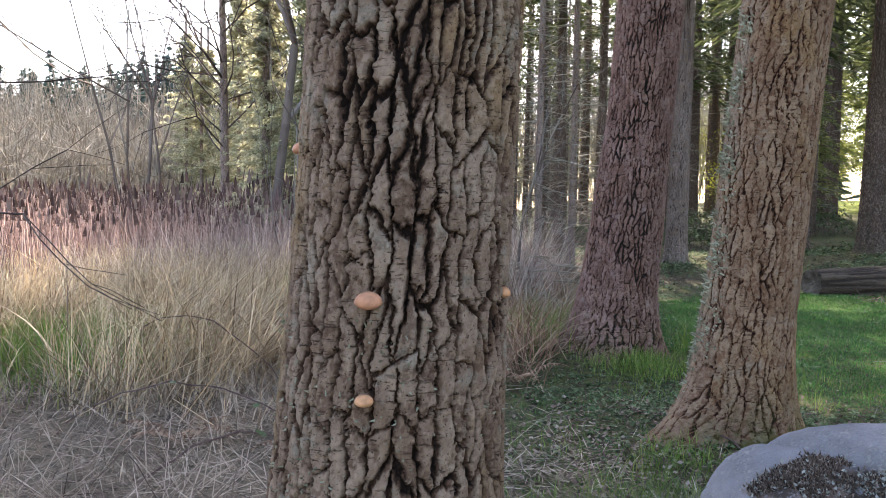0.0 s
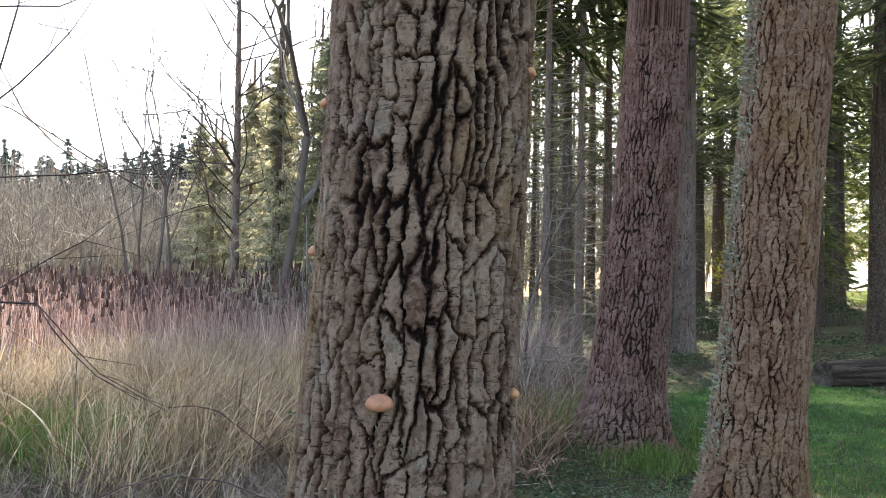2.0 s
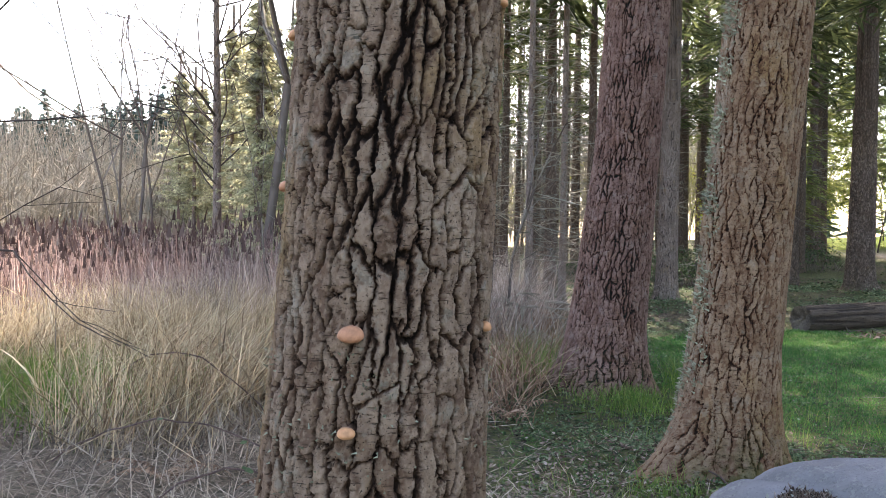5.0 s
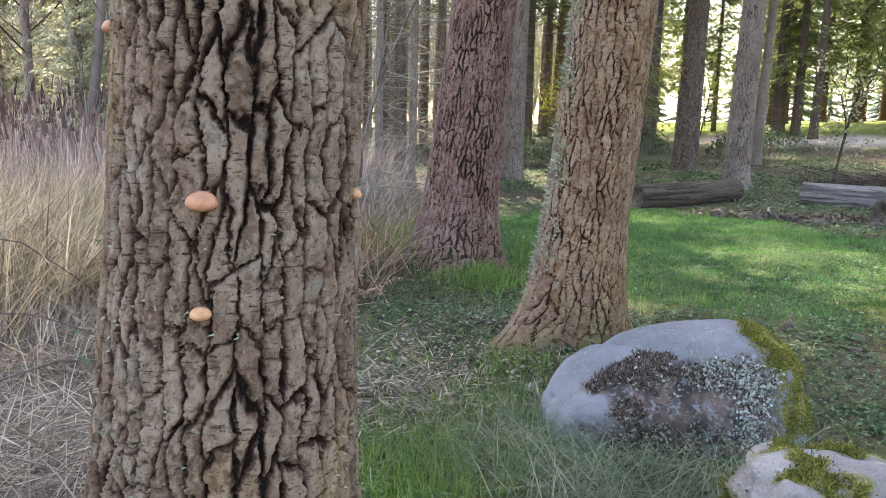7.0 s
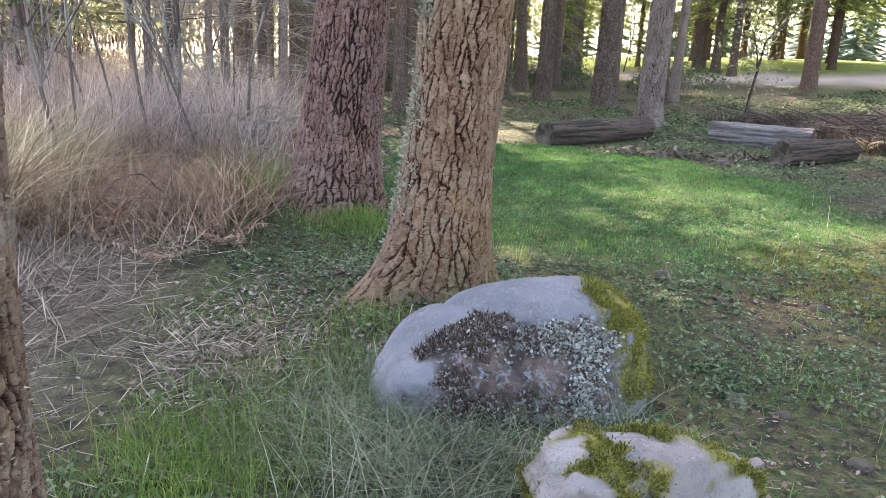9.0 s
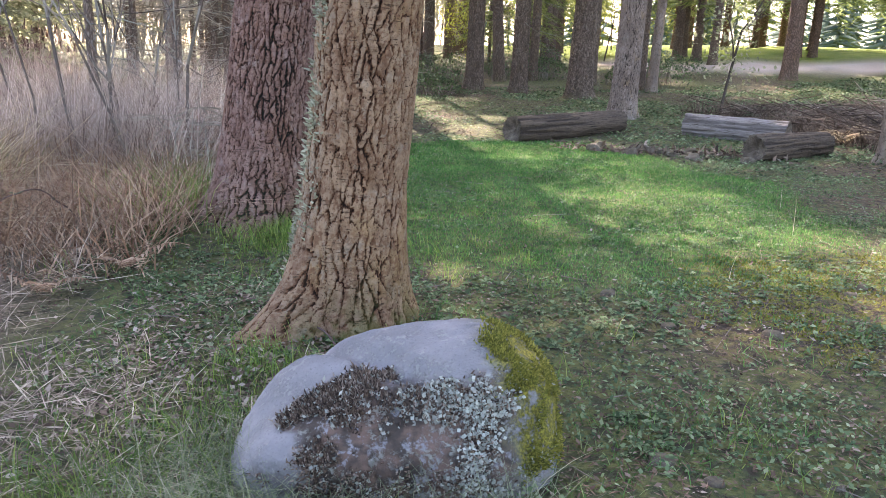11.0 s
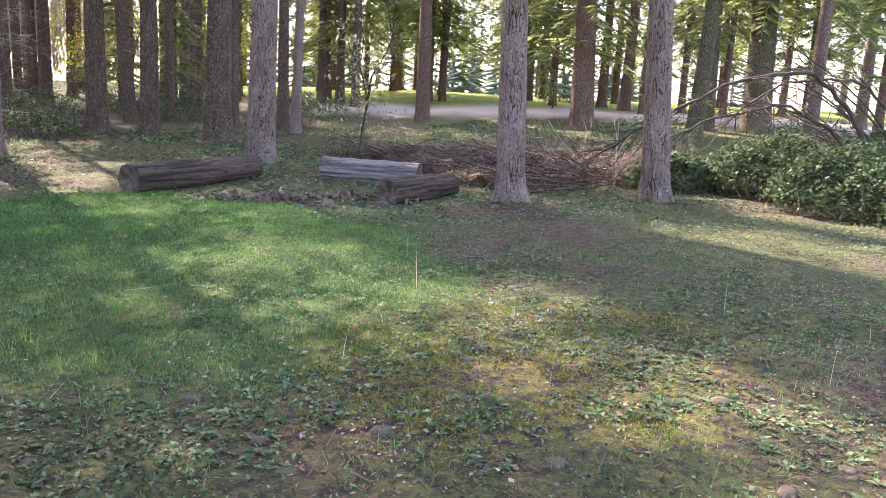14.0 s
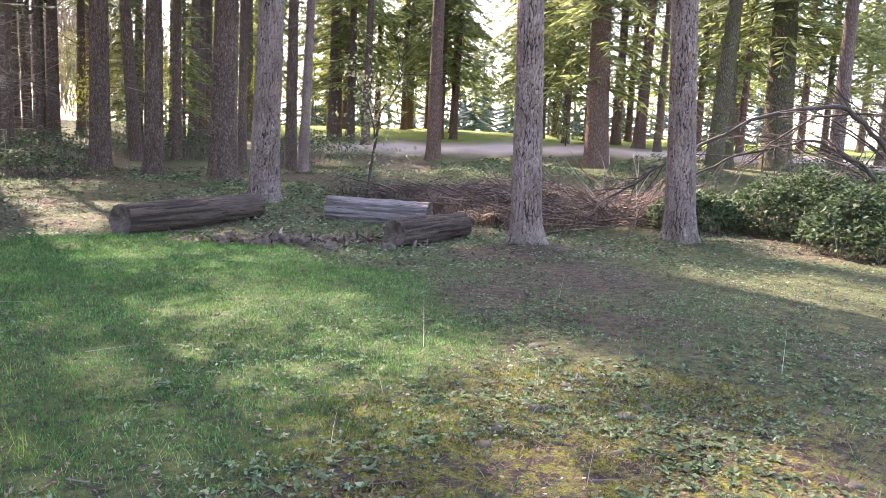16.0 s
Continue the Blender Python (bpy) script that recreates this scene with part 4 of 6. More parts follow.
# the dense dark stand
stand = np.random.default_rng(5)
placed = []
for tries in range(900):
    sx, sy = stand.uniform(-4, 8.5), stand.uniform(22, 54)
    if sx > 0.30 * sy - 3.5 and sy < 40 or sx < -2.5 - 0.05 * (sy - 22):
        continue
    if any((sx - a) ** 2 + (sy - b) ** 2 < 1.7 ** 2 for a, b in placed):
        continue
    placed.append((sx, sy))
    if len(placed) > 54:
        break
for sx, sy in placed:
    conifer(sx, sy, stand.uniform(0.2, 0.42), M_BARK_FAR, CROWN_MID[COUNT[0] % 2] if COUNT[0] % 3 else None, DEAD_DENSE[COUNT[0] % 2], stand.normal(0, 0.012), 0, False,
            "slender conifer of the dense stand with dead grey branches", stand.uniform(15, 20))
# crowns of the great trees
for tr, k, s in ((TREE_A, 0, 1.0), (TREE_B, 1, 1.05), (TREE_C, 2, 1.0)):
    add_shared("crown", CROWN_HIGH[k], tr, k * 1.1, s)
# trees added out of view behind and beside the walker, to shade the clearing
for bx, by, bd in ((7.5, -5.5, 0.5), (14.5, -3.5, 0.5), (24.0, 4.5, 0.5)):
    conifer(bx, by, bd, M_BARK_FAR, CROWN_HIGH[COUNT[0] % 3], DEAD_FEW[0])


# ---- boulders ----
def boulder(at, size, mat, seed, label, nu=150, nv=90, top_tilt=(0, 0), flat=0.55, zones=None, rz=0.0, planes=0, saddle=0.0):
    g = np.linspace(0, 2 * math.pi, nu, endpoint=False)
    h = np.linspace(-0.5 * math.pi, 0.5 * math.pi, nv)
    T, P = np.meshgrid(g, h)
    x, y, z = np.cos(T) * np.cos(P), np.sin(T) * np.cos(P), np.sin(P)
    e = 0.72
    x, y, z = (np.sign(q) * np.abs(q) ** e for q in (x, y, z))
    if planes:
        # broken faces: the stone is cut back by a handful of planes
        g2 = np.random.default_rng(seed)
        for k in range(planes):
            nv3 = g2.normal(0, 1, 3) * np.array([1, 1, 0.7])
            nv3 = nv3 / np.linalg.norm(nv3)
            over = np.clip(x * nv3[0] + y * nv3[1] + z * nv3[2] - g2.uniform(0.45, 0.75), 0, None) * 0.92
            x, y, z = x - over * nv3[0], y - over * nv3[1], z - over * nv3[2]
    lump = 1 + 0.16 * (fbm(x * 0.9 + seed, y * 0.9, z * 0.9, seed, 2) - 0.5) * 2
    lump = lump + 0.022 * (fbm(x * 7 + seed, y * 7, z * 7, seed + 3, 4) - 0.5) * 2
    if planes:
        step = fbm(x * 1.6 + seed, y * 1.6, z * 1.6, seed + 7, 2) * 7
        lump = lump + 0.075 * (np.floor(step) + smooth01(0.8, 0.95, step - np.floor(step)) - 3.5)
    x, y, z = x * lump, y * lump, z * lump
    z = np.where(z > 0, z * (1 + top_tilt[0] * x + top_tilt[1] * y), z)
    if saddle:
        # a crease that parts the lower shoulder from the hump behind it
        e_ = x + 0.10 + 0.55 * y
        z = z - smooth01(0.25, 0.7, z) * saddle * (np.exp(-(e_ / 0.10) ** 2) + 0.9 * smooth01(0.06, -0.10, e_) * smooth01(0.5, -0.2, y))
    V = np.stack([x * size[0] / 2, y * size[1] / 2, z * size[2]], -1).reshape(-1, 3)
    i = np.arange(nv - 1)[:, None] * nu
    j = np.arange(nu)[None, :]
    j2 = (j + 1) % nu
    F = np.stack([i + j, i + j2, i + nu + j2, i + nu + j], -1).reshape(-1, 4)
    q = V / np.array([size[0] / 2, size[1] / 2, size[2]])
    at = (at[0], at[1], float(terrain(at[0], at[1])) + (at[2] if len(at) > 2 else 0))
    attrs = zones(q) if zones else {"crust": np.zeros(len(q)), "lichen": np.full(len(q), 0.3), "moss": 0.12 * smooth01(0.2, 0.8, q[:, 2])}
    ob = mesh_np("boulder", V, F, mat, attrs=attrs, at=at)
    ob.rotation_euler = (0, 0, rz)
    return tagged(ob, label, "boulder")


def zones_big(q):
    x, y, z = q[:, 0], q[:, 1], q[:, 2]
    w = 0.6 * (fbm(x * 3.6, y * 3.6, z * 3.6, 61, 5) - 0.5)
    front = smooth01(0.05, -0.12, y + w * 0.8) * smooth01(0.90, 0.80, z + w * 0.7 - 0.12 * x)
    right = smooth01(0.42, 0.62, x + w) * smooth01(0.6, 0.1, y)
    left_clean = smooth01(-0.72, -0.58, x + 0.9 * w - 0.25 * (z - 0.5))
    return {"crust": front * left_clean * (1 - right), "lichen": front * left_clean * (0.35 + 0.65 * smooth01(-0.15, 0.30, x + w)) * (1 - 0.75 * right), "moss": right * smooth01(0.02, 0.3, z + w)}


def zones_small(q):
    x, y, z = q[:, 0], q[:, 1], q[:, 2]
    w = 0.6 * (fbm(x * 2.2, y * 2.2, z * 2.2, 67, 4) - 0.5)
    m = smooth01(0.62, 0.72, z + 0.6 * w) * smooth01(-0.10, 0.15, y + 0.5 * w + 0.2 * x)
    m = np.maximum(m, smooth01(0.55, 0.63, fbm(x * 2.6 + 4, y * 2.6, z * 2.6, 69, 3)))
    m = np.maximum(m, smooth01(-0.62, -0.74, x + 0.6 * w) * smooth01(0.8, 0.5, z))
    return {"crust": 0.8 * smooth01(0.55, 0.15, z + w), "lichen": 0.35 * np.ones(len(q)), "moss": m}


boulder_a = boulder((1.61, 2.63), (1.30, 0.84, 0.485), M_ROCK, 4, "large grey granite boulder crusted with pale lichen and yellow moss", top_tilt=(0.20, 0.10), zones=zones_big, rz=0.02, saddle=0.11, nu=240, nv=150)
boulder_b = boulder((1.73, 1.43), (1.14, 0.72, 0.42), M_ROCK2, 12, "low broken pale boulder half covered with green moss", 190, 110, (-0.12, 0.1), zones=zones_small, rz=0.1, planes=9)


def growth(rock, key, n, mat, name, label, size, blade):
    """Moss tufts or leafy lichen scattered on the zones of a boulder."""
    me = rock.data
    k = len(me.vertices)
    co, no, w = np.empty(k * 3, np.float32), np.empty(k * 3, np.float32), np.empty(k, np.float32)
    me.vertices.foreach_get("co", co)
    me.vertices.foreach_get("normal", no)
    me.attributes[key].data.foreach_get("value", w)
    co, no = co.reshape(-1, 3), no.reshape(-1, 3)
    w = np.where((co[:, 2] > 0.02) & (co[:, 2] < (1.2 if key == "plate" else 4.5)), np.clip(w, 0, 1) ** 2 * smooth01(0.38, 0.60, fbm(co[:, 0] * 9, co[:, 1] * 9, co[:, 2] * 9, 131, 3)), 0)
    pick = RNG.choice(k, n, p=w / w.sum())
    P = co[pick] + RNG.normal(0, 0.006, (n, 3)) + no[pick] * 0.003
    if blade:
        d = no[pick] + RNG.normal(0, 0.45, (n, 3)) + np.array([0, 0, 0.3])
        d = d / np.linalg.norm(d, axis=1, keepdims=True)
        VF = sticks(P, P + d * RNG.uniform(0.5, 1.3, (n, 1)) * size, size * 0.28, size * 0.06)
    else:
        a = np.cross(no[pick], RNG.normal(0, 1, (n, 3)))
        a = a / np.linalg.norm(a, axis=1, keepdims=True)
        b = np.cross(no[pick], a)
        q = RNG.uniform(0.5, 1.3, (n, 1)) * size
        lift = no[pick] * q * RNG.uniform(0.1, 0.9, (n, 1))
        V = np.stack([P, P + (a * 0.5 + b * 0.45) * q + lift * 0.4, P + a * q + lift, P + (a * 0.5 - b * 0.45) * q + lift * 0.4], 1).reshape(-1, 3)
        VF = V, np.arange(n * 4).reshape(n, 4)
    ob = mesh_np(name, VF[0], VF[1], mat, rock, label, smooth=False)
    ob["kind"] = "stuff"


growth(boulder_a, "moss", 9000, M_MOSSBIT, "moss_cover", "yellow-green moss", 0.014, True)
growth(boulder_a, "lichen", 3000, M_LICHEN, "lichen_cover", "pale leafy lichen", 0.016, False)
growth(boulder_a, "crust", 6500, M_LITTER, "dry_moss", "brown dry moss", 0.016, True)
growth(boulder_b, "moss", 8000, M_MOSSBIT, "moss_cover", "green moss", 0.012, True)
growth(next(o for o in TREE_C.children if o.name.startswith("trunk")), "lichen", 900, M_TUFT, "lichen_fringe", "pale green lichen fringe", 0.030, True)
growth(next(o for o in TREE_A.children if o.name.startswith("trunk")), "plate", 420, M_TUFT, "lichen_growth", "small pale lichen tufts", 0.013, True)
# ring of stones between the logs
sr = np.random.default_rng(9)
for k in range(44):
    f = k / 43
    px, py = 6.75 + 2.1 * f + sr.normal(0, 0.12), 12.50 - 0.85 * f + sr.normal(0, 0.22)
    s = sr.uniform(0.10, 0.24) if k % 3 else sr.uniform(0.24, 0.40)
    ob = boulder((px, py, 0.0), (s, s * sr.uniform(0.7, 1), s * sr.uniform(0.25, 0.45)), M_STONE, 30 + k, "rough field stone of an old fire ring", 22, 14, rz=sr.uniform(0, 6), planes=7)
    ob.name = "stone"
    tagged(ob, "", "stone", "ring of field stones")


P = scatter(2600, 6.0, 9.6, 10.9, 13.6, lambda x, y: np.exp(-((y - 12.5 + 0.40 * (x - 6.75)) / 0.35) ** 2))
P[:, 2] += RNG.uniform(0.0, 0.10, len(P))
stuff("root_litter", leaves(P, RNG.uniform(0.06, 0.22, len(P)), 0.5, 0.3), M_LITTER, "dark bark shreds and roots heaped between the stones", "litter")


# ---- the old logs ----
def log(p0, p1, radius, mat, seed, label, sink=0.12, r2=None):
    p0, p1 = Vector((*p0, 0)), Vector((*p1, 0))
    L = (p1 - p0).length
    az = math.atan2(p1.y - p0.y, p1.x - p0.x)
    z0, z1 = float(terrain(p0.x, p0.y)), float(terrain(p1.x, p1.y))
    t = empty("log", (p0.x, p0.y, z0 + radius * (1 - sink)), label, "log", "old logs")
    t.rotation_euler = (0, -math.atan2(z1 - z0, L), az)
    nu, nv = 72, 110
    th = np.linspace(0, 2 * math.pi, nu, endpoint=False)
    xs = np.linspace(0, L, nv)
    T, X = np.meshgrid(th, xs)
    R = radius + ((r2 or radius) - radius) * X / L
    c, s = np.cos(T), np.sin(T)
    groove = fbm(c * 5 + seed, s * 5, X * 0.9, seed, 4)
    big = fbm(c * 1.2 + seed, s * 1.2, X * 1.1, seed + 2, 3)
    fine = fbm(c * 16, s * 16, X * 5, seed + 4, 3)
    plate = smooth01(0.36, 0.52, groove)
    R = R * (1 + 0.16 * (big - 0.5) * 2) + 0.030 * plate + 0.016 * (fine - 0.5)
    Xe = X + 0.05 * (fbm(c * 3, s * 3, seed, seed + 6, 3) - 0.5) * (np.abs(X / L - 0.5) * 2) ** 6
    V = np.stack([Xe, R * c, R * s], -1).reshape(-1, 3)
    i = np.arange(nv - 1)[:, None] * nu
    j = np.arange(nu)[None, :]
    j2 = (j + 1) % nu
    F = np.stack([i + j, i + j2, i + nu + j2, i + nu + j], -1).reshape(-1, 4)
    mesh_np("bark", V, F, mat, t, attrs={"plate": (0.25 + 0.75 * plate).ravel()})
    for end, xi, sg in ((0, 0, -1), (nv - 1, L, 1)):
        ring = V.reshape(nv, nu, 3)[end]
        rows = [ring]
        for q in (0.8, 0.6, 0.4, 0.2, 0.05):
            rr = ring * np.array([1, q, q])
            hollow = -sg * 0.10 * (1 - q) * (0.5 + fbm(np.cos(th) * 3 * q, np.sin(th) * 3 * q, seed + q, seed + 9, 3))
            rr[:, 0] = ring[:, 0] + hollow
            rows.append(rr)
        W = np.concatenate(rows)
        i = np.arange(5)[:, None] * nu
        FF = np.stack([i + j, i + j2, i + nu + j2, i + nu + j], -1).reshape(-1, 4)
        mesh_np("cut_end", W, FF, M_LOG_END, t, attrs={"plate": np.clip(fbm(W[:, 1] * 12, W[:, 2] * 12, seed, 71, 3) * 1.6 - 0.2, 0, 1)})
    return t


log((5.50, 13.95), (8.30, 15.30), 0.235, M_LOG_BARK, 3, "rotting brown log with furrowed bark on the grass", 0.10)
log((9.62, 14.75), (10.95, 13.15), 0.24, M_LOG_GREY, 8, "weathered grey log with split silvery grain", 0.25)
log((8.92, 11.25), (10.78, 11.90), 0.215, M_LOG_BARK, 14, "short brown log with a ragged rotten end", 0.05, 0.20)


# ---- bracket fungi on the great trunk ----
def fungus(cx, cy, cz, face, size, mat, label):
    """A rounded cushion-shaped bracket facing outwards along the angle face."""
    nu, nv = 26, 16
    g = np.linspace(0, 2 * math.pi, nu, endpoint=False)
    h = np.linspace(-0.5 * math.pi, 0.5 * math.pi, nv)
    T, P = np.meshgrid(g, h)
    x = np.cos(T) * np.cos(P)
    y = np.sin(T) * np.cos(P)
    z = np.sin(P)
    wob = 1 + 0.10 * (fbm(x * 2 + cz * 9, y * 2, z * 2, 81, 3) - 0.5)
    z = np.where(z > 0, z * 0.62, z * 0.40)
    V = np.stack([x * size * 0.42 * wob, y * size * 0.5 * wob, z * size * 0.62 * wob], -1).reshape(-1, 3)
    i = np.arange(nv - 1)[:, None] * nu
    j = np.arange(nu)[None, :]
    j2 = (j + 1) % nu
    F = np.stack([i + j, i + j2, i + nu + j2, i + nu + j], -1).reshape(-1, 4)
    ob = mesh_np("bracket_fungus", V, F, mat, at=(cx, cy, cz))
    ob.rotation_euler = (0, 0.12, face)
    return tagged(ob, label, "fungus", "bracket fungi")


def on_a(azimuth, z, size, mat, label, out=0.0):
    """Place a bracket on the trunk's skin at a compass angle."""
    cx = np.interp(z, [0.46, 0.9, 1.3, 1.7, 2.1], [-0.285, -0.268, -0.247, -0.228, -0.210])
    r = np.interp(z, [0.46, 0.9, 1.3, 1.7, 2.1], [0.318, 0.300, 0.288, 0.285, 0.283]) + 0.035 + out
    fungus(cx + r * math.cos(azimuth), 1.06 + r * math.sin(azimuth), z, azimuth, size, mat, label)


on_a(-1.62, 1.282, 0.066, M_CONK, "rounded orange-pink bracket fungus on furrowed bark")
on_a(-1.60, 1.048, 0.045, M_CONK_PALE, "small rounded ochre bracket fungus on furrowed bark")
on_a(-2.95, 1.655, 0.05, M_CONK, "small orange bracket fungus at the trunk's flank", -0.032)
on_a(-0.10, 1.28, 0.045, M_CONK_PALE, "small pale bracket fungus at the trunk's flank", -0.032)
on_a(-2.9, 2.07, 0.05, M_CONK_PALE, "small tan bracket fungus at the trunk's flank", -0.032)
on_a(-0.15, 2.16, 0.045, M_CONK_PALE, "small pale bracket fungus at the trunk's flank", -0.032)


# ---- ground cover ----
def keep_lawn(x, y):
    return lawn_mask(x, y) * (0.55 + 0.45 * fbm(x * 2, y * 2, 0, 91, 2))


P = scatter(260000, 1.2, 9.0, 3.6, 14.2, keep_lawn)
n_ = len(P)
far = np.hypot(P[:, 0] - 2.5, P[:, 1] - 1.4)
stuff("lawn_grass", blades(P, RNG.uniform(0.012, 0.038, n_), 0.0035 + 0.0009 * far, RNG.uniform(0, 6.28, n_), RNG.uniform(0, 0.6, n_), RNG.uniform(0, 0.5, n_), 1), M_LAWN, "short shaded green lawn grass in the clearing", "grass")


def keep_weed(x, y):
    s = fbm(x * 1.1, y * 1.1, 0, 95, 3)
    return np.clip(0.06 + 1.1 * smooth01(0.47, 0.57, s), 0, 1) * (1 - 0.6 * lawn_mask(x, y)) * (1 - 0.85 * straw_mask(x, y)) * smooth01(13.5, 5, np.hypot(x - 3.5, y - 3.5)) * (1 - 0.6 * smooth01(4.8, 7.5, x + 0.25 * (4 - y))) * (1 - 0.8 * np.exp(-((x - 0.55) ** 2 / 0.5 + (y - 3.6) ** 2 / 1.6)))


P = scatter(105000, -0.3, 13, 0.6, 13, keep_weed)
parts = []
for k in range(2):
    Q = P + RNG.normal(0, 0.018, P.shape) * np.array([1, 1, 0]) + np.array([0, 0, 0.02]) + RNG.uniform(0, 0.035, (len(P), 1)) * np.array([0, 0, 1])
    parts.append(leaves(Q, RNG.uniform(0.012, 0.036, len(P)), 0.5, 0.65))
stuff("low_weeds", join(parts), M_WEED, "low leafy weeds creeping over the forest floor", "weeds")

P = scatter(110000, -0.5, 14, 0.0, 14, lambda x, y: smooth01(13, 4, np.hypot(x - 4, y - 3.5)) * (1 - 0.8 * lawn_mask(x, y)) * (0.25 + 0.75 * smooth01(0.4, 0.6, fbm(x * 0.9, y * 0.9, 3, 97, 3))))
P[:, 2] += 0.012
stuff("leaf_litter", leaves(P, RNG.uniform(0.010, 0.042, len(P)), 0.30, 0.55), M_LITTER, "brown leaf litter and needles on the soil", "litter")

P = scatter(110000, 0.4, 13, 1.0, 11.5, lambda x, y: smooth01(11, 3, np.hypot(x - 4.5, y - 3.5)) * (1 - 0.85 * lawn_mask(x, y)) * (1 - 0.8 * straw_mask(x, y)))
P[:, 2] += RNG.uniform(0.004, 0.02, len(P))
stuff("fallen_needles", leaves(P, RNG.uniform(0.025, 0.07, len(P)), 0.18, 0.13), M_NEEDLE_FALL, "brown fallen needles and bark shreds on soil", "litter")

P = scatter(80000, 2.5, 9.5, 1.8, 7.0, lambda x, y: smooth01(0.35, 0.8, mossy_mask(x, y)) * smooth01(0.42, 0.58, fbm(x * 2.3, y * 2.3, 5, 99, 3)))
n_ = len(P)
stuff("moss", blades(P, RNG.uniform(0.012, 0.03, n_), 0.012, RNG.uniform(0, 6.28, n_), RNG.uniform(0, 0.8, n_), 0.3, 1), M_MOSSBIT, "yellow-green cushions of ground moss", "moss")

def rosettes(P, k, size):
    """Small plants: k leaves round each place, rising outwards."""
    n = len(P)
    parts = []
    turn = RNG.uniform(0, 6.283, n)
    for q in range(k):
        az = turn + q * 6.283 / k + RNG.normal(0, 0.3, n)
        rise = RNG.uniform(0.15, 0.75, n)
        s_ = size * RNG.uniform(0.6, 1.2, n)
        d = np.stack([np.cos(az), np.sin(az), rise], -1) * s_[:, None]
        w = np.stack([-np.sin(az), np.cos(az), RNG.normal(0, 0.25, n)], -1) * (s_ * 0.28)[:, None]
        droop = np.array([0, 0, 1.0]) * (s_ * 0.35)[:, None]
        V = np.stack([P, P + 0.5 * d + w, P + d - droop, P + 0.5 * d - w], 1).reshape(-1, 3)
        parts.append((V, np.arange(n * 4).reshape(n, 4)))
    return join(parts)


P = scatter(15000, 0.2, 10, 0.9, 9, lambda x, y: smooth01(0.42, 0.60, fbm(x * 1.5, y * 1.5, 0, 171, 3)) * (1 - 0.75 * lawn_mask(x, y)) * (1 - 0.85 * straw_mask(x, y)) * smooth01(9, 2.5, np.hypot(x - 3.2, y - 3.0)))
P[:, 2] += 0.008
stuff("leafy_weeds", rosettes(P, 6, RNG.uniform(0.022, 0.055, len(P))), M_WEED, "small leafy weed plants among litter and moss", "weeds")
P = scatter(95000, 0.0, 14, 0.8, 12, lambda x, y: (0.05 + 0.95 * smooth01(0.44, 0.58, fbm(x * 1.9, y * 1.9, 3, 173, 3))) * (1 - 0.9 * straw_mask(x, y)) * smooth01(12.5, 3.0, np.hypot(x - 3.2, y - 3.2)))
n_ = len(P)
stuff("grass_sprouts", blades(P, RNG.uniform(0.02, 0.085, n_), RNG.uniform(0.003, 0.006, n_), RNG.uniform(0, 6.28, n_), RNG.uniform(0, 0.9, n_), RNG.uniform(0.1, 0.9, n_), 2), M_LAWN, "sparse green grass sprouts between weeds and litter", "grass")
P = scatter(45, 3.2, 8.5, 1.8, 8.5)
n_ = len(P)
stuff("dead_stalks", blades(P, RNG.uniform(0.15, 0.42, n_), 0.004, RNG.uniform(0, 6.28, n_), RNG.uniform(0, 0.25, n_), RNG.uniform(0, 0.2, n_), 3), M_STRAW_GREY, "thin pale dead stalks standing in the clearing", "stalks")

# pale fallen leaves around the leaning trunk and the stones
# packed densely by the trunk so their paleness also stands in for dappled sun
P = scatter(38000, -0.4, 6.5, 1.6, 5.6, lambda x, y: np.clip(0.9 * np.exp(-((x - 0.75) ** 2 / 0.45 + (y - 3.4) ** 2 / 0.9)) + 0.02 * smooth01(0.5, 0.62, fbm(x * 1.4, y * 1.4, 8, 161, 3)), 0, 1))
P[:, 2] += RNG.uniform(0.015, 0.04, len(P))
stuff("fallen_leaves", leaves(P, RNG.uniform(0.02, 0.05, len(P)), 0.4, 0.6), M_LITTER_PALE, "pale dry fallen leaves doubling as sun dapple round the trunk's foot", "litter")

# pale stems, added also to brighten the ground like a patch of sun
P = scatter(20000, -0.6, 1.6, 1.7, 5.4, lambda x, y: np.exp(-((x - 0.35) ** 2 / 0.40 + (y - 3.2) ** 2 / 1.3)) * (0.25 + 0.75 * smooth01(0.42, 0.58, fbm(x * 3, y * 3, 1, 181, 3))))
P[:, 2] += RNG.uniform(0.01, 0.06, len(P))
stuff("straw_litter", leaves(P, RNG.uniform(0.05, 0.20, len(P)), 0.25, 0.035), M_STRAW_GREY, "pale dry grass stems doubling as sun dapple by the leaning trunk", "litter")

# fresh grass tufts by the trunks and boulders
P = scatter(150000, -0.6, 3.2, 1.4, 8.0, lambda x, y: np.clip(
    1.0 * np.exp(-((x - 0.30) ** 2 / 0.10 + (y - 2.05) ** 2 / 0.18)) + 0.40 * np.exp(-((x - 0.85) ** 2 / 0.14 + (y - 2.7) ** 2 / 0.20)) + 0.7 * np.exp(-((x - 1.15) ** 2 + (y - 5.95) ** 2) / 0.12)
    + 0.3 * np.exp(-((x - 1.0) ** 2 + (y - 3.55) ** 2) / 0.06) + 0.05 * smooth01(0.60, 0.70, fbm(x * 2.2, y * 2.2, 2, 101, 3)), 0, 1))
n_ = len(P)
stuff("fresh_grass", blades(P, RNG.uniform(0.06, 0.20, n_), 0.0045, RNG.uniform(0, 6.28, n_), RNG.uniform(0, 0.4, n_), RNG.uniform(0.1, 0.9, n_), 2), M_GRASS, "fresh green grass growing by the tree roots", "grass")
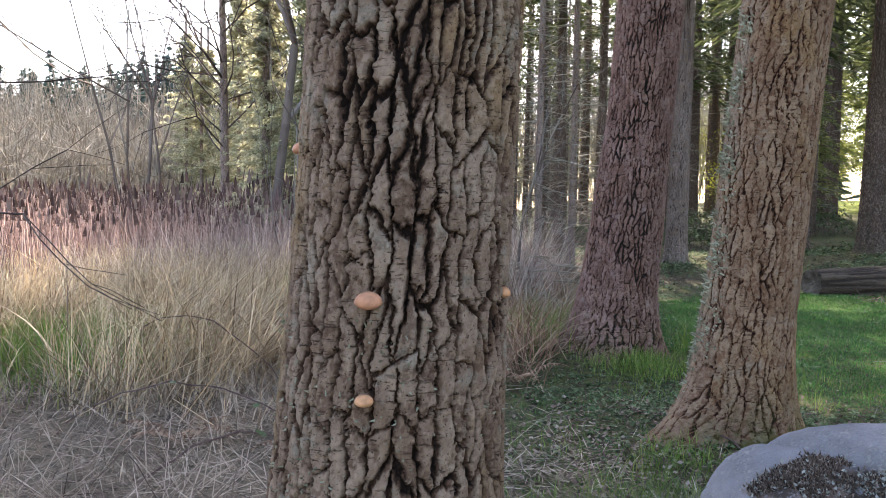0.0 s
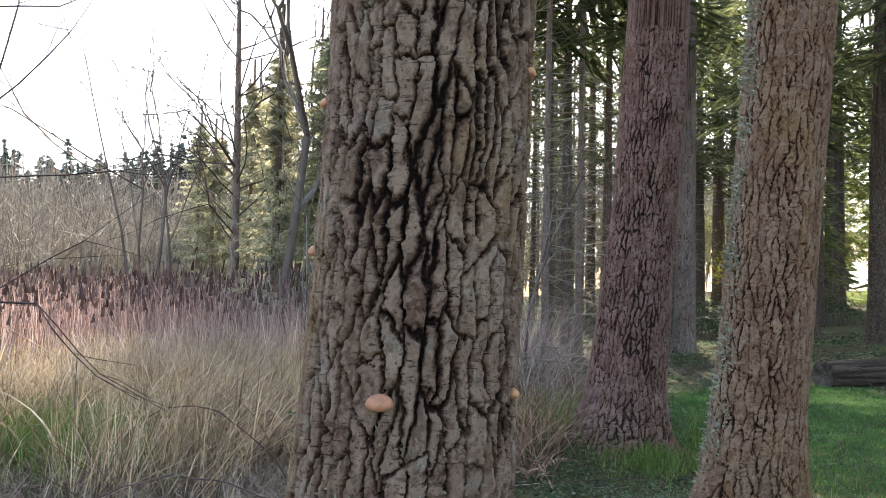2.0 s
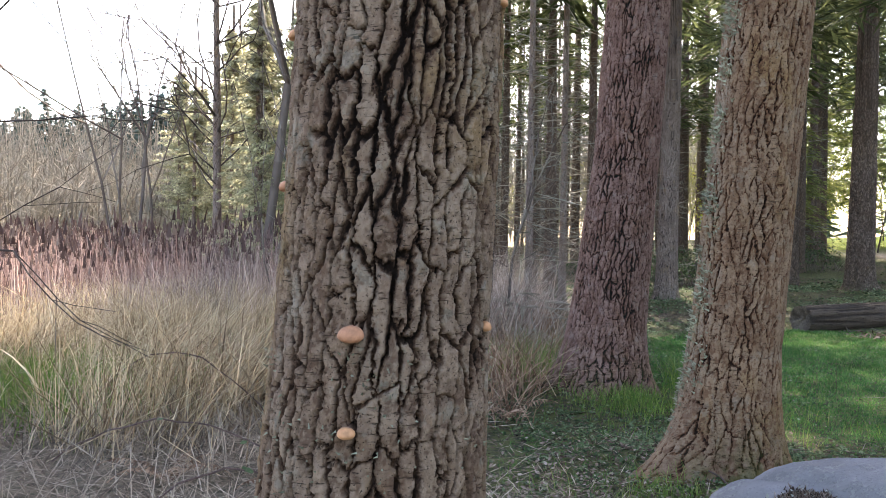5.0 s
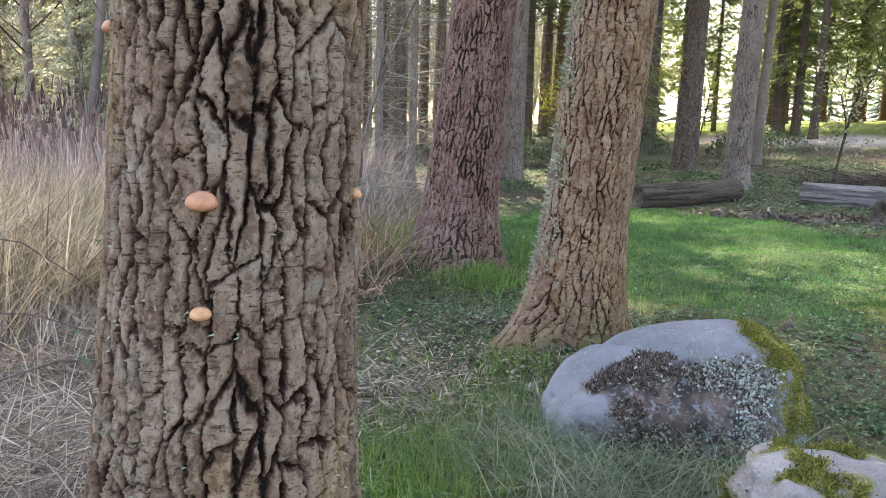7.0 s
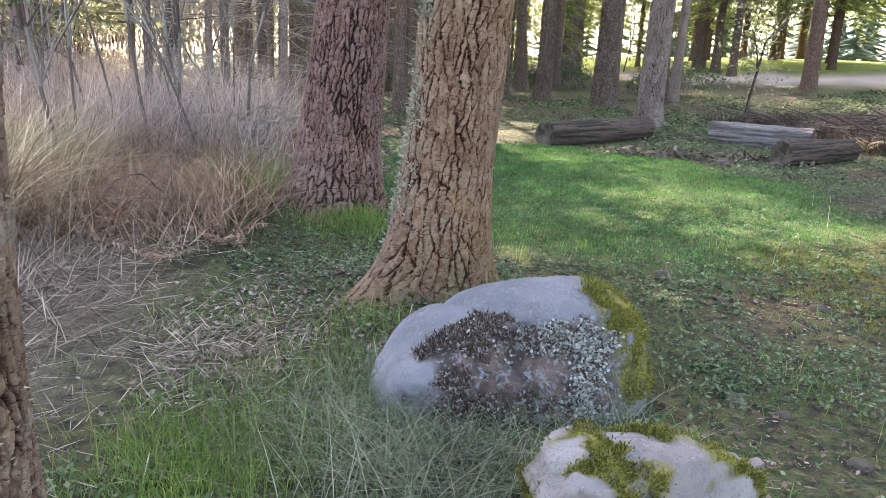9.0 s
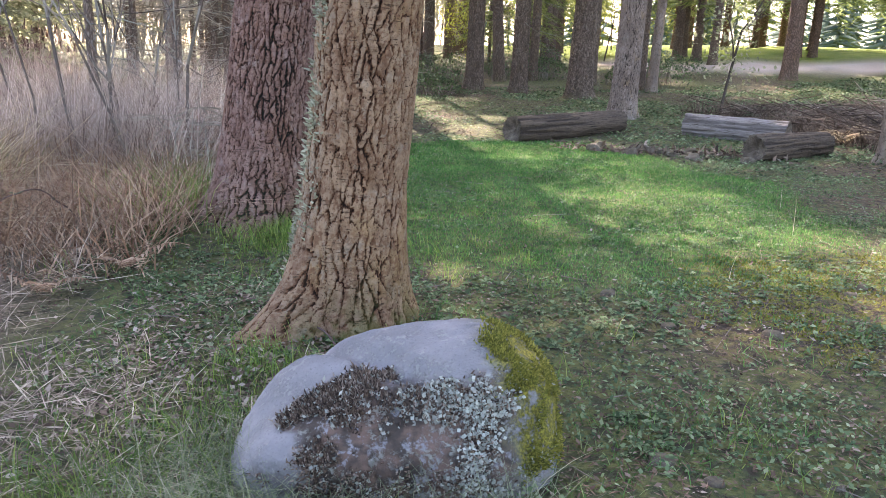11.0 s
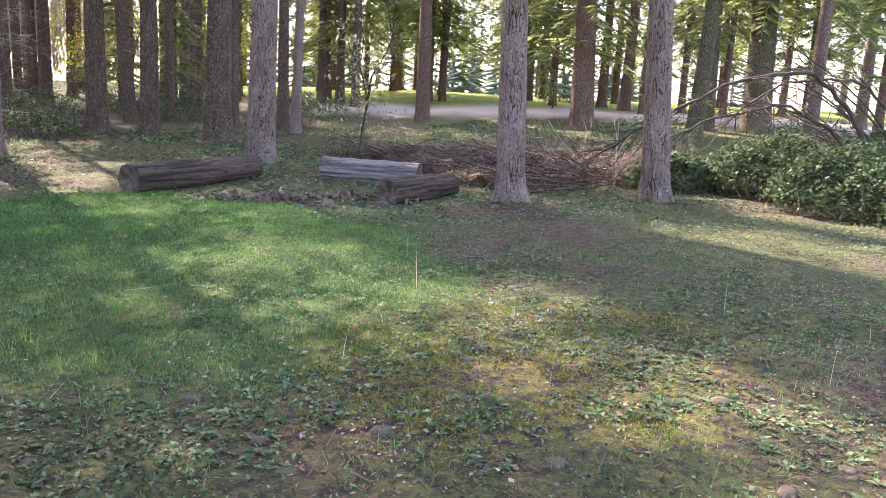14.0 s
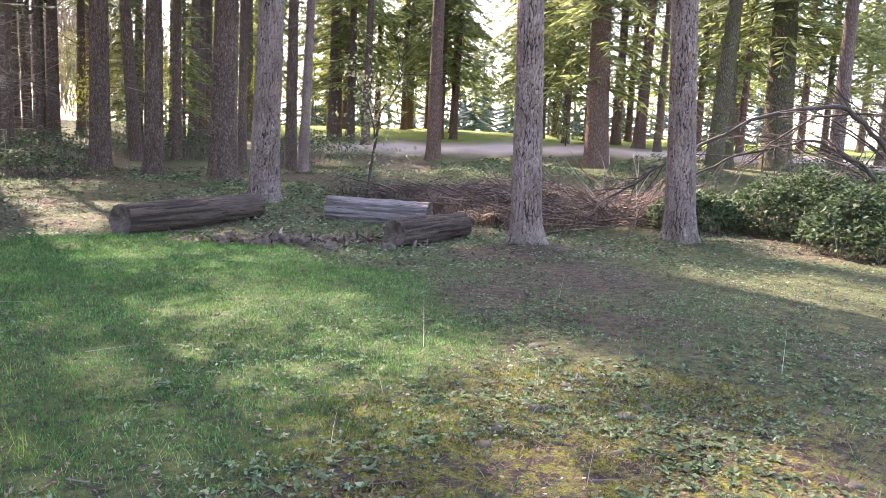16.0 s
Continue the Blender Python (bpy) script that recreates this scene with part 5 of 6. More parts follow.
# grey-green tangle round the boulders
P = scatter(9500, 0.2, 2.6, 1.3, 3.4, lambda x, y: smooth01(1.1, 0.5, np.hypot((x - 1.2) / 1.0, (y - 2.15) / 0.8)) * smooth01(0.35, 0.6, fbm(x * 2.4, y * 2.4, 2, 103, 3)))
n_ = len(P)
stuff("dry_grass", blades(P, RNG.uniform(0.10, 0.32, n_), 0.0045, RNG.uniform(0, 6.28, n_), RNG.uniform(0.3, 1.2, n_), RNG.uniform(0.3, 1.3, n_), 3), M_SEDGE, "grey-green sedge and dry grass matted round boulders", "grass")

P = scatter(16000, 10, 19, 1.5, 10.5, lambda x, y: smooth01(8.0, 10.5, np.hypot(x - 3.5, y - 3.5)) * (0.3 + 0.7 * smooth01(0.4, 0.6, fbm(x * 0.8, y * 0.8, 6, 123, 3))))
P[:, 2] += RNG.uniform(0.0, 0.05, len(P))
stuff("edge_plants", leaves(P, RNG.uniform(0.03, 0.075, len(P)), 0.35, 0.7), M_WEED, "low green weeds before the bramble bank", "weeds")
P = scatter(70000, 1.0, 24, 9.0, 27, lambda x, y: (1 - lawn_mask(x, y)) * smooth01(0.38, 0.58, fbm(x * 0.7, y * 0.7, 6, 121, 3)) * smooth01(0.2, 1.0, x - 0.02 * y))
far = np.hypot(P[:, 0] - 2.5, P[:, 1] - 1.4)
P[:, 2] += RNG.uniform(0.0, 0.05, len(P))
stuff("floor_plants", leaves(P, RNG.uniform(0.03, 0.06, len(P)) * (0.7 + far / 20), 0.35, 0.7), M_WEED, "low green plants and moss under the far trees", "weeds")
P = scatter(40000, 1.0, 22, 9.0, 26, lambda x, y: (1 - lawn_mask(x, y)) * smooth01(0.60, 0.40, fbm(x * 0.7, y * 0.7, 6, 121, 3)))
P[:, 2] += 0.015
stuff("leaf_litter", leaves(P, RNG.uniform(0.03, 0.08, len(P)), 0.25, 0.6), M_LITTER, "brown litter of needles and bark under the trees", "litter")

# ---- the marsh side: straw, tussocks, reeds ----
def keep_straw(x, y):
    return straw_mask(x, y) * (0.35 + 0.65 * smooth01(0.35, 0.6, fbm(x * 1.1, y * 1.1, 1, 105, 3)))


# matted straw on the ground
P = scatter(44000, -6, 0.8, 0.4, 7.5, keep_straw)
n_ = len(P)
P[:, 2] += RNG.uniform(0.0, 0.10, n_)
P[:, 2] += 0.02
stuff("matted_straw", join([leaves(P, RNG.uniform(0.14, 0.50, n_), 0.22, 0.017), leaves(P[::2] + np.array([0.05, 0.03, 0.03]), RNG.uniform(0.08, 0.3, len(P[::2])), 0.45, 0.03)]), M_STRAW_GREY, "grey matted dead grass on the marsh edge", "grass")
Q = P[RNG.uniform(0, 1, n_) < 0.22]
k_ = len(Q)
stuff("bent_straw", blades(Q, RNG.uniform(0.2, 0.5, k_), RNG.uniform(0.004, 0.008, k_), RNG.uniform(0, 6.28, k_), RNG.uniform(0.4, 1.6, k_), RNG.uniform(0.0, 1.0, k_), 3), M_STRAW_GREY, "bent grey stems over the matted grass", "grass")
# standing straw grass
P = scatter(15000, -8, -0.4, 3.6, 11, lambda x, y: smooth01(-0.6, -2.2, x + 0.10 * (y - 4)) * smooth01(3.6, 5.0, y - 0.10 * x) * (0.12 + 0.88 * smooth01(0.42, 0.54, fbm(x * 1.7, y * 1.7, 1, 107, 3))) * (1 - np.exp(-((x + 4.4) ** 2 / 0.9 + (y - 5.0) ** 2 / 1.2))))
n_ = len(P)
hh = RNG.uniform(0.55, 1.25, n_) * (0.75 + 0.25 * smooth01(4, 6.5, P[:, 1]))
stuff("tall_dry_grass", blades(P, hh, RNG.uniform(0.006, 0.014, n_), RNG.normal(0.5, 1.2, n_), RNG.uniform(0.0, 0.35, n_), RNG.gamma(1.8, 0.30, n_), 3), M_STRAW, "tall dry straw-coloured grass at the marsh edge", "grass")
k_ = 3200
Q = P[RNG.choice(n_, k_)] + RNG.normal(0, 0.05, (k_, 3)) * np.array([1, 1, 0])
tilt = RNG.normal(0, 0.22, (k_, 2)) + np.where(RNG.uniform(0, 1, (k_, 1)) < 0.25, RNG.normal(0, 0.7, (k_, 2)), 0)
ln = RNG.uniform(0.4, 1.15, k_)
stuff("straw_stalks", sticks(Q, Q + np.stack([tilt[:, 0] * ln, tilt[:, 1] * ln, ln * 0.9], -1), 0.0042, 0.002), M_STRAW, "stiff dry stalks standing and snapped among the straw", "grass")
# big pale drooping blades
P = scatter(4200, -6.5, -1.6, 4.8, 9.0, lambda x, y: 1 - np.exp(-((x + 4.4) ** 2 / 0.9 + (y - 5.0) ** 2 / 0.8)))
n_ = len(P)
stuff("reed_grass", blades(P, RNG.uniform(0.75, 1.35, n_), RNG.uniform(0.012, 0.026, n_), RNG.normal(0.3, 1.3, n_), RNG.uniform(0.05, 0.4, n_), RNG.uniform(0.4, 1.5, n_), 7), M_STRAW, "broad dry reed grass drooping over the straw", "grass")
# sunlit green tussock
P = scatter(16000, -6.2, -2.4, 3.8, 7.0, lambda x, y: np.exp(-((x + 4.3) ** 2 / 1.0 + (y - 5.2) ** 2 / 0.7)))
n_ = len(P)
stuff("green_tussock", blades(P, RNG.uniform(0.25, 0.70, n_), 0.009, RNG.uniform(0, 6.28, n_), RNG.uniform(0, 0.35, n_), RNG.uniform(0.1, 0.7, n_), 3), M_GRASS, "bright green tussock of young marsh grass", "grass")
P = scatter(5000, -3.6, -1.4, 6.6, 9.4, lambda x, y: np.exp(-((x + 2.3) ** 2 / 0.35 + (y - 7.9) ** 2 / 0.6)))
n_ = len(P)
stuff("green_tussock", blades(P, RNG.uniform(0.4, 0.85, n_), 0.008, RNG.uniform(0, 6.28, n_), RNG.uniform(0, 0.25, n_), RNG.uniform(0.1, 0.5, n_), 3), M_GRASS, "green tussock of rushes among dry grass", "grass")
# grey brush
P = scatter(17000, -7, 0.2, 8.5, 15, lambda x, y: smooth01(0.2, -0.8, x - 0.10 * (y - 8)) * (0.4 + 0.6 * fbm(x, y, 2, 109, 2)))
n_ = len(P)
stuff("grey_brush", blades(P, RNG.uniform(0.6, 1.3, n_), 0.012, RNG.uniform(0, 6.28, n_), RNG.uniform(0, 0.5, n_), RNG.uniform(0.0, 0.9, n_), 3), M_BRUSH, "grey-brown tangled dry brush behind the straw", "brush")
# pinkish-brown twig thicket behind the reddish trunk
P = scatter(17000, -5.5, 1.2, 8.6, 18, lambda x, y: smooth01(0.9, -0.3, x - 0.03 * (y - 8)) * (0.35 + 0.65 * smooth01(0.35, 0.6, fbm(x, y, 2, 151, 2))))
n_ = len(P)
stuff("twig_thicket", blades(P, RNG.uniform(0.5, 1.9, n_), RNG.uniform(0.006, 0.013, n_), RNG.uniform(0, 6.28, n_), RNG.gamma(1.3, 0.45, n_), RNG.uniform(0.0, 0.7, n_), 3), M_BRUSH, "pinkish-brown thicket of dry upright twigs", "thicket")
# brown spirea thicket with dark seed heads
P = scatter(20000, -34, -3.0, 10, 30, lambda x, y: smooth01(-2.5, -4.5, x + 0.12 * (y - 10)) * smooth01(9.5, 12, y - 0.12 * x))
n_ = len(P)
hh = RNG.uniform(1.1, 2.0, n_) * (0.8 + 0.45 * fbm(P[:, 0] * 0.5, P[:, 1] * 0.5, 1, 141, 3))
az = RNG.uniform(0, 6.28, n_)
stuff("reed_thicket", blades(P, hh, RNG.uniform(0.012, 0.032, n_), az, RNG.uniform(0, 0.22, n_), 0.05, 2), M_REED, "dense brown thicket of dead marsh stems", "thicket")
k_ = min(8000, n_)
heads = P[:k_].copy()
heads[:, 2] += hh[:k_] * 0.95
stuff("seed_heads", blades(heads, RNG.uniform(0.12, 0.32, k_), 0.075, az[:k_], 0.15, 0.05, 2), M_SEED, "dark seed heads over the marsh thicket", "seed heads")

# brush and dead bracken between the trunks
P = scatter(22000, -4.0, 1.2, 5.2, 14, lambda x, y: smooth01(0.9, -0.2, x - 0.05 * (y - 6)) * smooth01(5.0, 6.2, y) * smooth01(0.36, 0.58, fbm(x * 1.3, y * 1.3, 4, 111, 3)))
n_ = len(P)
stuff("dead_bracken", blades(P, RNG.uniform(0.25, 0.85, n_), RNG.uniform(0.008, 0.018, n_), RNG.uniform(0, 6.28, n_), RNG.uniform(0.1, 0.7, n_), RNG.uniform(0.2, 1.4, n_), 3), M_FERN_DEAD, "rusty dead bracken and grass stems", "bracken")
P = scatter(5000, -0.9, 2.2, 5.8, 9.6, lambda x, y: np.exp(-((x - 0.15) ** 2 / 0.20 + (y - 7.2) ** 2 / 0.5)) + 0.8 * np.exp(-((x - 1.85) ** 2 / 0.03 + (y - 6.9) ** 2 / 0.15)))
n_ = len(P)
stuff("green_tussock", blades(P, RNG.uniform(0.3, 0.75, n_), 0.007, RNG.uniform(0, 6.28, n_), RNG.uniform(0, 0.4, n_), RNG.uniform(0.2, 1.0, n_), 4), M_GRASS, "green sedge tussock beside the reddish trunk", "grass")


# arching bramble canes over the matted grass
def tube(c, r, sides):
    """One closed skin along a bent line."""
    d = np.gradient(c, axis=0)
    d = d / np.linalg.norm(d, axis=1, keepdims=True)
    a = np.cross(d, np.array([0.31, 0.93, 0.2]))
    a = a / np.linalg.norm(a, axis=1, keepdims=True)
    b = np.cross(d, a)
    ang = np.arange(sides) * 2 * math.pi / sides
    V = c[:, None] + np.reshape(r, (-1, 1, 1)) * (a[:, None] * np.cos(ang)[None, :, None] + b[:, None] * np.sin(ang)[None, :, None])
    i = np.arange(len(c) - 1)[:, None] * sides
    j = np.arange(sides)[None, :]
    j2 = (j + 1) % sides
    return V.reshape(-1, 3), np.stack([i + j, i + j2, i + sides + j2, i + sides + j], -1).reshape(-1, 4)


def cane(p0, p1, h, r, label):
    t = np.linspace(0, 1, 17)[:, None]
    a, b = np.array([*p0, float(terrain(*p0))]), np.array([*p1, float(terrain(*p1))])
    c = a + (b - a) * t + np.array([0, 0, 1]) * 4 * h * t * (1 - t) + RNG.normal(0, 0.008, (17, 3))
    o = c[0].copy()
    c = c - o
    t_ = empty("bramble_cane", o, label, "cane", "bramble canes")
    mesh_np("stem", *tube(c, r, 5), M_CANE, t_)
    m = RNG.integers(3, 16, 7)
    for q in m[:3]:
        mesh_np("leaf", *leaves(c[q:q + 1], 0.06, 0.5, 0.8), M_BRAMBLE, t_, smooth=False)


for p0, p1, h, r in (((-2.9, 3.5), (-1.0, 3.3), 0.42, 0.005), ((-3.6, 5.0), (-1.6, 4.5), 0.62, 0.005), ((-1.9, 2.6), (-0.6, 2.7), 0.35, 0.005), ((-2.2, 5.2), (-0.9, 4.4), 0.70, 0.005), ((0.9, 4.6), (1.5, 3.5), 0.10, 0.006), ((-0.4, 6.4), (-1.0, 5.3), 0.5, 0.006)):
    cane(p0, p1, h, r, "thin arching brown bramble cane")


# ---- bare trees and twigs ----
def branching(g, p, d, length, radius, depth, out, spread=0.55, up=0.12, kids=3):
    """Rods of a bare tree, grown from p along d."""
    q = p
    k = 3
    for s in range(k):
        d = d + g.normal(0, 0.10, 3) + np.array([0, 0, up * 0.3])
        d = d / np.linalg.norm(d)
        q2 = q + d * length / k
        out.append((q, q2, radius * (1 - 0.25 * s / k), radius * (1 - 0.25 * (s + 1) / k)))
        if depth > 0 and s > 0:
            for c in range(kids - 1 if s < k - 1 else kids):
                nd = d + g.normal(0, spread, 3)
                nd = nd / np.linalg.norm(nd)
                branching(g, q2, nd, length * g.uniform(0.45, 0.75), radius * 0.55, depth - 1, out, spread, up, kids)
        q = q2


def rods(out):
    a = [np.array(q) for q in zip(*out)]
    return sticks(a[0], a[1], a[2], a[3])


def bare_tree(x, y, height, radius, seed, mat, label, depth=3, spread=0.5, d0=(0, 0, 1), kids=2):
    g = np.random.default_rng(seed)
    z = float(terrain(x, y)) - 0.1
    out = []
    branching(g, np.zeros(3), np.array(d0, float), height * 0.55, radius, depth, out, spread, 0.25, kids)
    V, F = rods(out)
    t = empty("bare_tree", (x, y, z), label, "tree", "bare trees of the marsh")
    mesh_np("branchwork", V, F, mat, t)["kind"] = "stuff"
    return t


# alder with a straight pole and hanging branches, thin poles, and the leaning trunk
lt = empty("alder_tree", (-8.3, 19.3, float(terrain(-8.3, 19.3)) - 0.1), "slender grey alder with fine hanging branches and catkins", "tree")
trunk_mesh("trunk", [(0, 0, 0, 0.13), (6, -0.1, 0, 0.10), (14, -0.3, 0, 0.02)], M_BARK_G, 14, np.linspace(-0.1, 14, 24), 0, (1, 1), 300, parent=lt, flare=0.1)
g = np.random.default_rng(31)
out = []
for k in range(44):
    z = g.uniform(3.0, 13)
    a = g.uniform(0, 6.28)
    branching(g, np.array([-0.02 * z, 0, z]), np.array([math.cos(a), math.sin(a), g.uniform(0.1, 0.9)]), g.uniform(1.6, 3.4) * (1.2 - z / 18), 0.028, 2, out, 0.4, 0.1, 2)
mesh_np("branchwork", *rods(out), M_TWIG_DARK, lt)["kind"] = "stuff"
tips = np.array([o[1] for o in out])
tips = tips[g.uniform(0, 1, len(tips)) < 0.5]
mesh_np("catkins", *blades(tips, -g.uniform(0.05, 0.12, len(tips)), 0.014, 0.0, 0.05, 0.0, 1), M_TWIG, lt)["kind"] = "stuff"
for px, py, ph, pr, ps in ((-10.6, 18.0, 9.0, 0.05, 1), (-9.9, 17.2, 8.0, 0.045, 2), (-7.6, 22.0, 10.0, 0.10, 3), (-5.6, 15.5, 9.5, 0.14, 4), (-11.8, 21.0, 9.0, 0.07, 5), (-12.8, 24.0, 9.0, 0.06, 6)):
    bare_tree(px, py, ph, pr, 400 + ps, M_TWIG, "thin bare grey tree standing in the marsh", 3, 0.35, (0.02, 0, 1), 2)
# thin bare stems and pale dead boughs in the thicket beside the reddish trunk
g = np.random.default_rng(88)
for k in range(22):
    bare_tree(g.uniform(-4.2, 0.1), g.uniform(8.0, 14.5), g.uniform(3.0, 6.0), g.uniform(0.012, 0.028), 700 + k, M_TWIG, "thin bare sapling in the brown thicket", 2, 0.45, (g.normal(0, 0.12), g.normal(0, 0.12), 1), 2)
out = []
for k in range(26):
    a = g.uniform(0, 6.28)
    branching(g, np.array([g.normal(0, 0.35), g.normal(0, 0.3), g.uniform(0.1, 0.9)]), np.array([math.cos(a), math.sin(a), g.uniform(-0.5, 0.5)]), g.uniform(0.5, 1.1), 0.012, 1, out, 0.5, -0.35, 2)
db = empty("dead_bough", (0.15, 9.2, float(terrain(0.15, 9.2))), "pale bleached dead bough with many bare twigs", "dead branch")
mesh_np("branchwork", *rods(out), M_TWIG_PALE, db)["kind"] = "stuff"
# olive conifers at the marsh edge
for ox, oy, oh in ((-6.7, 18.0, 8.5), (-7.8, 21.5, 10), (-5.4, 19.5, 10), (-9.5, 31.0, 13), (-6.5, 27, 14), (-12.5, 34, 12), (-15, 38, 13), (-4.2, 24, 14), (-9.0, 25, 9)):
    conifer(ox, oy, 0.22, M_BARK_FAR, CROWN_LARCH[COUNT[0] % 2] if ox < -6.0 else CROWN_OLIVE[COUNT[0] % 2], None, 0, 0, False, "pale olive young conifer at the marsh edge", oh * 1.1, crown_scale=oh / 11)
for ox, oy, oh in ((-15.0, 31.0, 9.0), (-13.4, 29.0, 8.0), (-12.6, 31.8, 10.5), (-16.2, 36.0, 9.5), (-11.4, 28.0, 10.0), (-18.0, 38.0, 9.0), (-10.2, 27.5, 11.0), (-14.2, 34.5, 11.0)):
    conifer(ox, oy, 0.16, M_BARK_G, CROWN_LARCH[COUNT[0] % 2], None, 0, 0, False, "pale larch with fine bare yellowish twigs by the marsh", oh * 1.1, crown_scale=oh / 10)
conifer(-4.9, 16.6, 0.30, M_BARK_G, CROWN_OLIVE[0], DEAD_DENSE[1], 0, 0, False, "grey conifer with drooping boughs at the marsh edge", 15)
# bare branches that reach in over the marsh from a tree beside the path
out = []
g = np.random.default_rng(77)
base = np.array([-4.3, 3.4, 0.0])
branching(g, np.array([-4.25, 3.4, 1.45]), np.array([0.75, 0.05, 0.55]), 1.5, 0.014, 3, out, 0.42, 0.25, 2)
branching(g, np.array([-4.3, 3.4, 1.3]), np.array([0.8, 0.1, 0.12]), 1.2, 0.010, 2, out, 0.35, -0.1, 2)
branching(g, np.array([-4.3, 3.5, 2.2]), np.array([0.6, 0.05, 0.6]), 1.5, 0.012, 3, out, 0.40, 0.2, 2)
out = [(a - base, b - base, r0, r1) for a, b, r0, r1 in out]
wl = empty("willow", (-4.3, 3.4, float(terrain(-4.3, 3.4))), "bare dark willow with thin curved twigs over the marsh", "tree")
mesh_np("branchwork", *rods([(np.array([0, 0, -0.1]), np.array([-0.02, 0, 1.4]), 0.05, 0.03), (np.array([-0.02, 0, 1.4]), np.array([0, 0.05, 2.3]), 0.03, 0.02)] + out), M_TWIG_DARK, wl)["kind"] = "stuff"

# far bare woods and the hill of conifers, haze put into the conifers' colour
g = np.random.default_rng(41)
parts = []
n_ = 3000
fx = g.uniform(-80, 40, n_)
fy = g.uniform(30, 92, n_)
m = ((fx < -0.32 * fy + 2) | ((fy > 56) & (fx < 22))) & (fy > 24)
fx, fy = fx[m], fy[m]
n_ = len(fx)
fz = terrain(fx, fy)
fh = g.uniform(6.0, 11.0, n_) * (0.7 + 1.35 * smooth01(34, 85, fy))
for k in range(4):
    a = g.uniform(0, 6.28, n_)
    start = np.stack([fx, fy, fz + fh * g.uniform(0.0, 0.45, n_)], -1)
    lean = g.uniform(0.05, 0.45, n_)
    ln = fh * g.uniform(0.35, 0.6, n_)
    end = start + np.stack([np.cos(a) * lean * ln, np.sin(a) * lean * ln, ln], -1)
    parts.append(sticks(start, end, 0.055, 0.02))
    tw = end - start
    for q in range(4):
        s0 = start + tw * g.uniform(0.3, 0.9, (n_, 1))
        s1 = s0 + np.stack([g.normal(0, 0.6, n_), g.normal(0, 0.6, n_), g.uniform(0.1, 1.1, n_)], -1)
        parts.append(sticks(s0, s1, 0.035, 0.012))
stuff("far_bare_woods", join(parts), M_TWIG_PALE, "hazy far thicket of pale bare willows and alders", "woods")
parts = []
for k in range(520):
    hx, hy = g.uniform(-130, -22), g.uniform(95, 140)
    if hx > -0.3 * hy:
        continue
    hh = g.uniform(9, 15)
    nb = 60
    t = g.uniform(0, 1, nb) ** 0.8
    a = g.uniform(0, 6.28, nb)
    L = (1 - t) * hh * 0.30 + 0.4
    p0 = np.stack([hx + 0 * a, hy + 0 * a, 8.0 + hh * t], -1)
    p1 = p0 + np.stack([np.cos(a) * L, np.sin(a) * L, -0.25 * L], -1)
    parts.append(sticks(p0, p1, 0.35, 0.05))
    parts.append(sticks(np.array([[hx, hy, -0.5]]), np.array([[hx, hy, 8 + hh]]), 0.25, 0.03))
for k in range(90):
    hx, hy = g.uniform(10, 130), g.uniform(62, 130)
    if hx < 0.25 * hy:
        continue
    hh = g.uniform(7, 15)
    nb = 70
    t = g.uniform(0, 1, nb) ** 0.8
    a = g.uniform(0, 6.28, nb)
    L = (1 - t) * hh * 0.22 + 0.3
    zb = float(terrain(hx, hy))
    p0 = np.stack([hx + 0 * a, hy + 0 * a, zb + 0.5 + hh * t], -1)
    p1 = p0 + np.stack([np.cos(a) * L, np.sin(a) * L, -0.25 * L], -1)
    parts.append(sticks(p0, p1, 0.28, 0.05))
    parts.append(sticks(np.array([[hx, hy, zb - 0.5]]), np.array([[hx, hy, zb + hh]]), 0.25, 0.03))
stuff("far_conifers", join(parts), M_NEEDLE_FAR, "far haze-tinted conifers on the rise behind marsh and track", "woods")

# ---- the tangle behind the clearing, ferns, bramble bank ----
def frond(g, base, az, length, mat_parts, droop=0.8, n=16, width=0.16):
    t = np.linspace(0.08, 1, n)
    c = np.stack([base[0] + math.cos(az) * length * 0.75 * t, base[1] + math.sin(az) * length * 0.75 * t, base[2] + length * (0.85 * t - droop * 0.75 * t ** 2)], -1)
    mat_parts.append(sticks(c[:-1], c[1:], 0.004, 0.003))
    for side in (-1, 1):
        w = width * length * np.sin(np.clip(t * 1.15, 0, 1) * math.pi) ** 0.7 + 0.01
        d = np.stack([-math.sin(az) * side * w, math.cos(az) * side * w, -0.25 * w], -1)
        f = np.stack([np.full(n, math.cos(az) * 0.022), np.full(n, math.sin(az) * 0.022), np.zeros(n)], -1) * length * 1.6
        V = np.stack([c - f * 0.5, c + d * 0.6 - f * 0.2, c + d, c + f * 0.6], 1).reshape(-1, 3)
        mat_parts.append((V, np.arange(n * 4).reshape(n, 4)))


def fern(x, y, n, length, mat, label, seed):
    g = np.random.default_rng(seed)
    parts = []
    for k in range(n):
        frond(g, (0, 0, 0.02), k * 6.28 / n + g.uniform(-0.3, 0.3), length * g.uniform(0.7, 1.1), parts, g.uniform(0.6, 1.0))
    V, F = join(parts)
    ob = mesh_np("fern", V, F, mat, at=(x, y, float(terrain(x, y))), smooth=False)
    return tagged(ob, label, "fern", "ferns")


